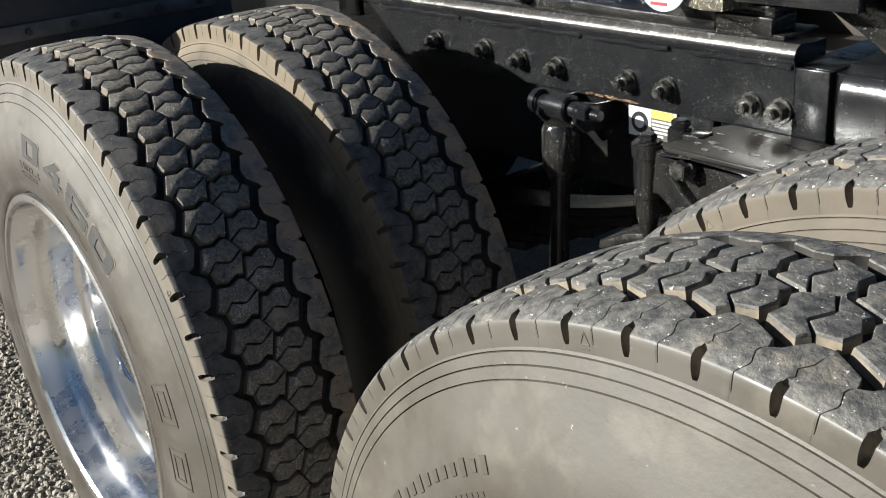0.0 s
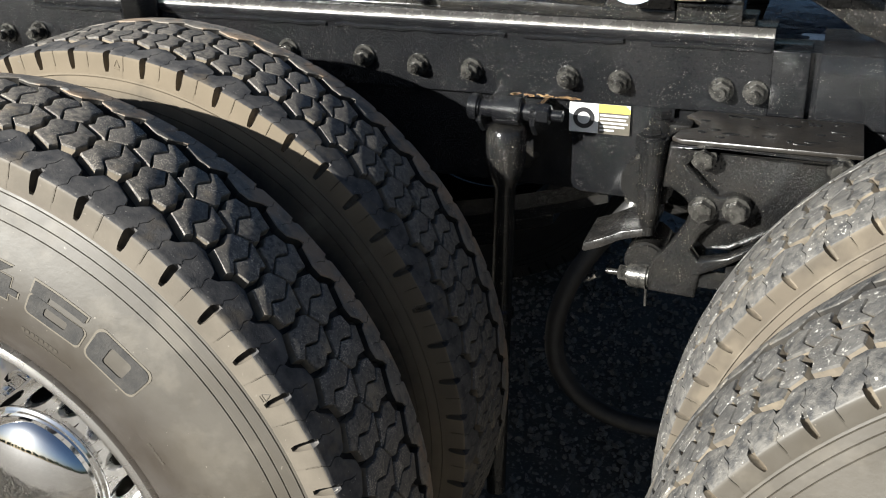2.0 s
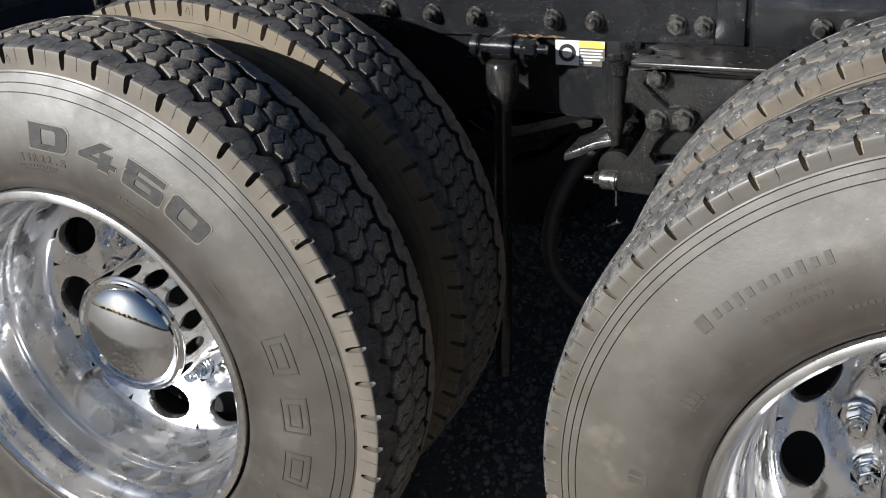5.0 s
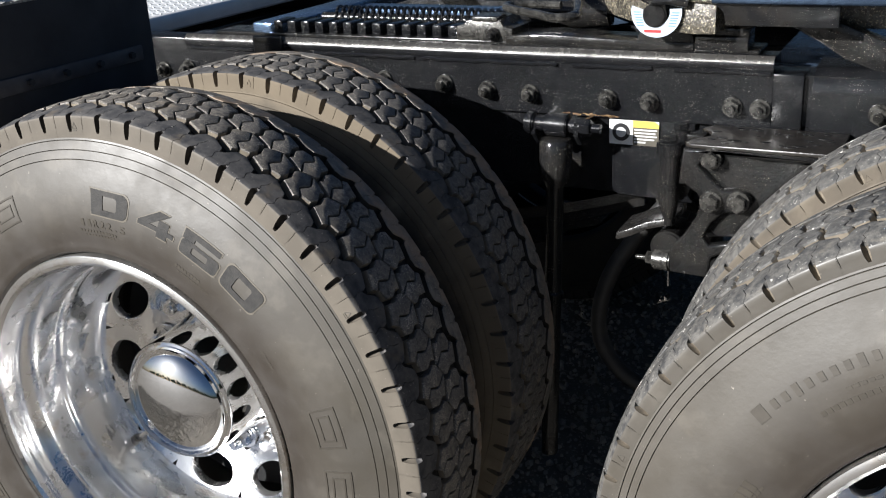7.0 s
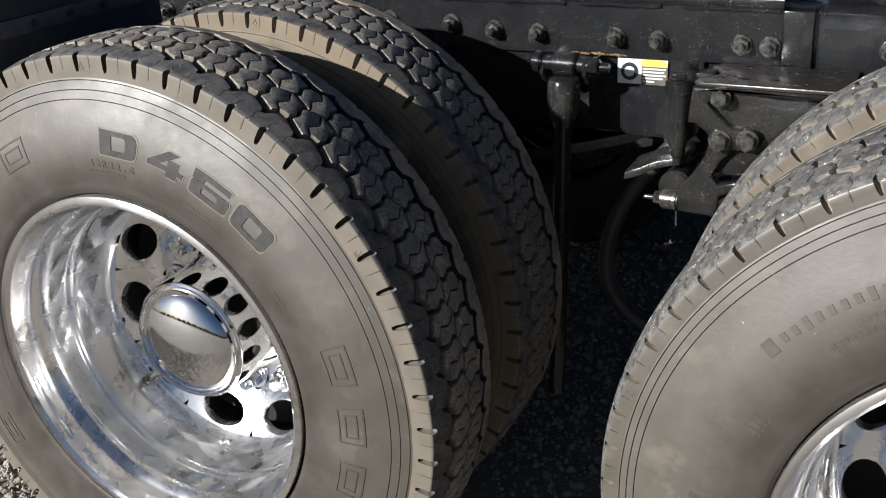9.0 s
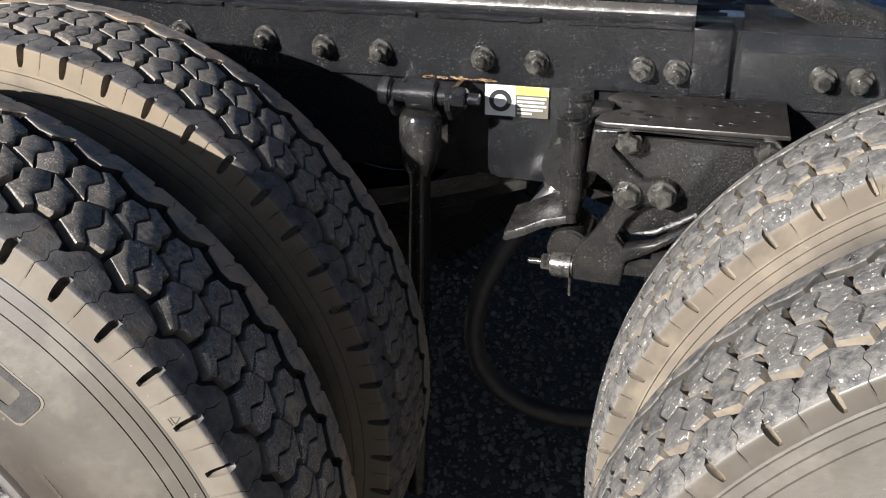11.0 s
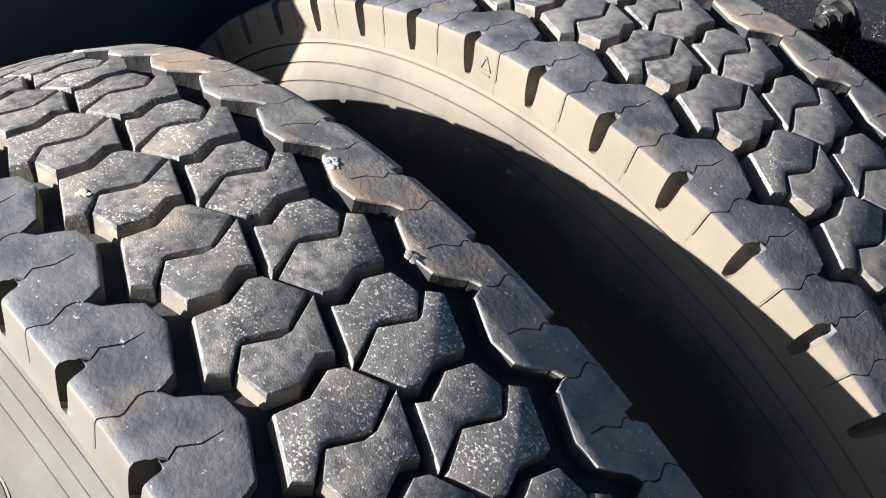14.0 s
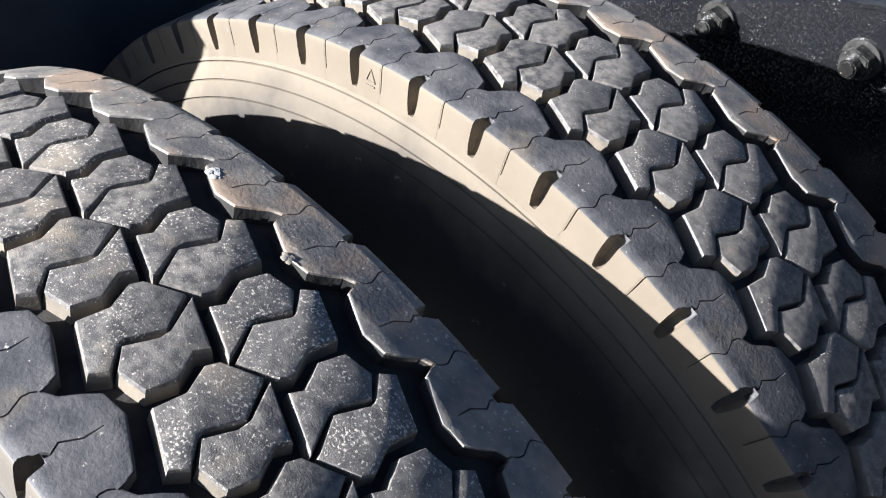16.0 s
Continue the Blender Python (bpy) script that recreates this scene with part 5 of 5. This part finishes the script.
prism(bm, [(0.6345 + a, 0.572 + b) for a, b in pts], 0.6945, 0.6965, "y")
part("backing", bm, M_DISC, disc)
bm = bmesh.new()
box(bm, 0.614, 0.643, 0.6935, 0.6945, 0.5365, 0.5410)
part("red_bar", bm, M_RED, disc)
for s in (-1, 1):
    for k in range(6):
        bm = bmesh.new()
        cx = 0.6345 + s * (0.0335 - 0.0012 * k)
        box(bm, cx - 0.0065, cx + 0.0065, 0.6937, 0.6945, 0.570 - k * 0.0045, 0.5718 - k * 0.0045)
        part("text_bar", bm, M_BLUEINK, disc)

# ---- trees along the yard's far edge ----
def tree_parts(seed, height):
    rng = random.Random(seed)
    trunk = bmesh.new()
    pipe(trunk, spline([(0, 0, 0), (0.1, 0.05, height * 0.35), (-0.05, 0.1, height * 0.7), (0.05, 0, height * 0.95)], 4), 0.16, 8)
    for v in trunk.verts:
        k = 1 - 0.75 * v.co.z / height
        v.co.x, v.co.y = v.co.x * k, v.co.y * k
    ends = []
    for k in range(11):
        a, z = k * 2.4 + rng.uniform(-0.4, 0.4), height * (0.28 + 0.06 * k)
        reach = (height * 0.34) * (1.05 - 0.55 * (k / 11)) * rng.uniform(0.7, 1.15)
        tip = Vector((reach * math.cos(a), reach * math.sin(a), z + reach * 0.35))
        pipe(trunk, spline([(0, 0, z), tip * 0.5 + Vector((0, 0, z * 0.5 + 0.1)), tip], 3), 0.035, 6)
        ends.append((z, tip))
    crown = bmesh.new()
    for z, tip in ends:
        for _ in range(60):
            t = rng.uniform(0.35, 1.15)
            c = Vector((tip.x * t, tip.y * t, z + (tip.z - z) * t)) + Vector([rng.gauss(0, height * 0.055) for _ in range(3)])
            d = Euler([rng.uniform(0, 6.3) for _ in range(3)]).to_matrix()
            r = rng.uniform(0.10, 0.24)
            q = [crown.verts.new(c + d @ Vector(p) * r) for p in ((-1, -0.6, 0), (1, -0.5, 0.2), (0.8, 0.7, -0.1), (-0.9, 0.6, 0.25))]
            crown.faces.new(q)
    return trunk, crown


rng = random.Random(21)
for variant in range(3):
    tr = thing("tree", (-30 + 9 * variant, -62, -H), "small dark green tree at the yard's edge", "tree", "trees along the yard")
    ORIGIN[tr.name] = Vector((0, 0, 0))
    tb, cb = tree_parts(variant + 2, 4.6 + variant * 0.7)
    part("trunk", tb, M_BARK, tr)
    part("crown", cb, M_LEAF, tr, smooth=False)
    for k in range(22):
        x, y = -90 + 8 * k + variant * 2.7 + rng.uniform(-2, 2), -60 - rng.uniform(0, 14)
        copy_thing(tr, pose(x, y, 0, 0, 0, rng.uniform(0, 360)))

# ---- dirt stuck to the front tyre ----
for u, y, r, m, nm, lab in ((10.62, 0.1590, 0.0058, M_SPLAT, "white_splat", "small white splat on the tread"), (18.7, 0.1470, 0.004, M_TAN, "mud_clump", "small tan mud clump"), (5.5, 0.050, 0.004, M_TAN, "mud_clump", "small tan mud clump")):
    bm = bmesh.new()
    rng = random.Random(int(u * 10))
    for k in range(16):
        a, d, q = rng.uniform(0, 6.28), rng.uniform(0, r), rng.uniform(0.22, 0.45) * r
        c = on_tread(u + math.degrees(d * math.cos(a) / 0.53), y + 0.7 * d * math.sin(a), -0.0006)
        bmesh.ops.create_icosphere(bm, subdivisions=1, radius=q, matrix=Matrix.Translation(c) @ Matrix.Rotation(radians(u), 4, "Y") @ Matrix.Diagonal((1.2, 1, 0.14, 1)))
    tagged(part(nm, bm, m, wheel_fo, lab), kind="stuff")

# ---- small raised wear marks on the shoulders ----
for t, ph, first, m in ((front_outer, PH_FO, -2.86, M_SIDE), (front_inner, PH_FI, 5.07, M_DUSTY_SHADED), (rear_outer, PH_RO, -12.2, M_SIDE), (rear_inner, PH_RI, -30.8, M_BROWN)):
    for k in range(6):
        bm = bmesh.new()
        corners = [(-0.0042, 0.4955), (0.0042, 0.4955), (0.0, 0.5045), (-0.0042, 0.4955)]
        for (a, r), (b, q) in zip(corners, corners[1:]):
            pipe(bm, [(a, -0.0074 - (0.502 - r) * 0.06, r), (b, -0.0074 - (0.502 - q) * 0.06, q)], 0.0006, 6)
        box(bm, -0.0038, 0.0038, -0.0084, -0.0076, 0.4918, 0.4930)
        bmesh.ops.transform(bm, matrix=Matrix.Rotation(radians(first + 60 * k), 4, "Y"), verts=bm.verts)
        on_tyre(t, "wear_mark", bm, m, ph)
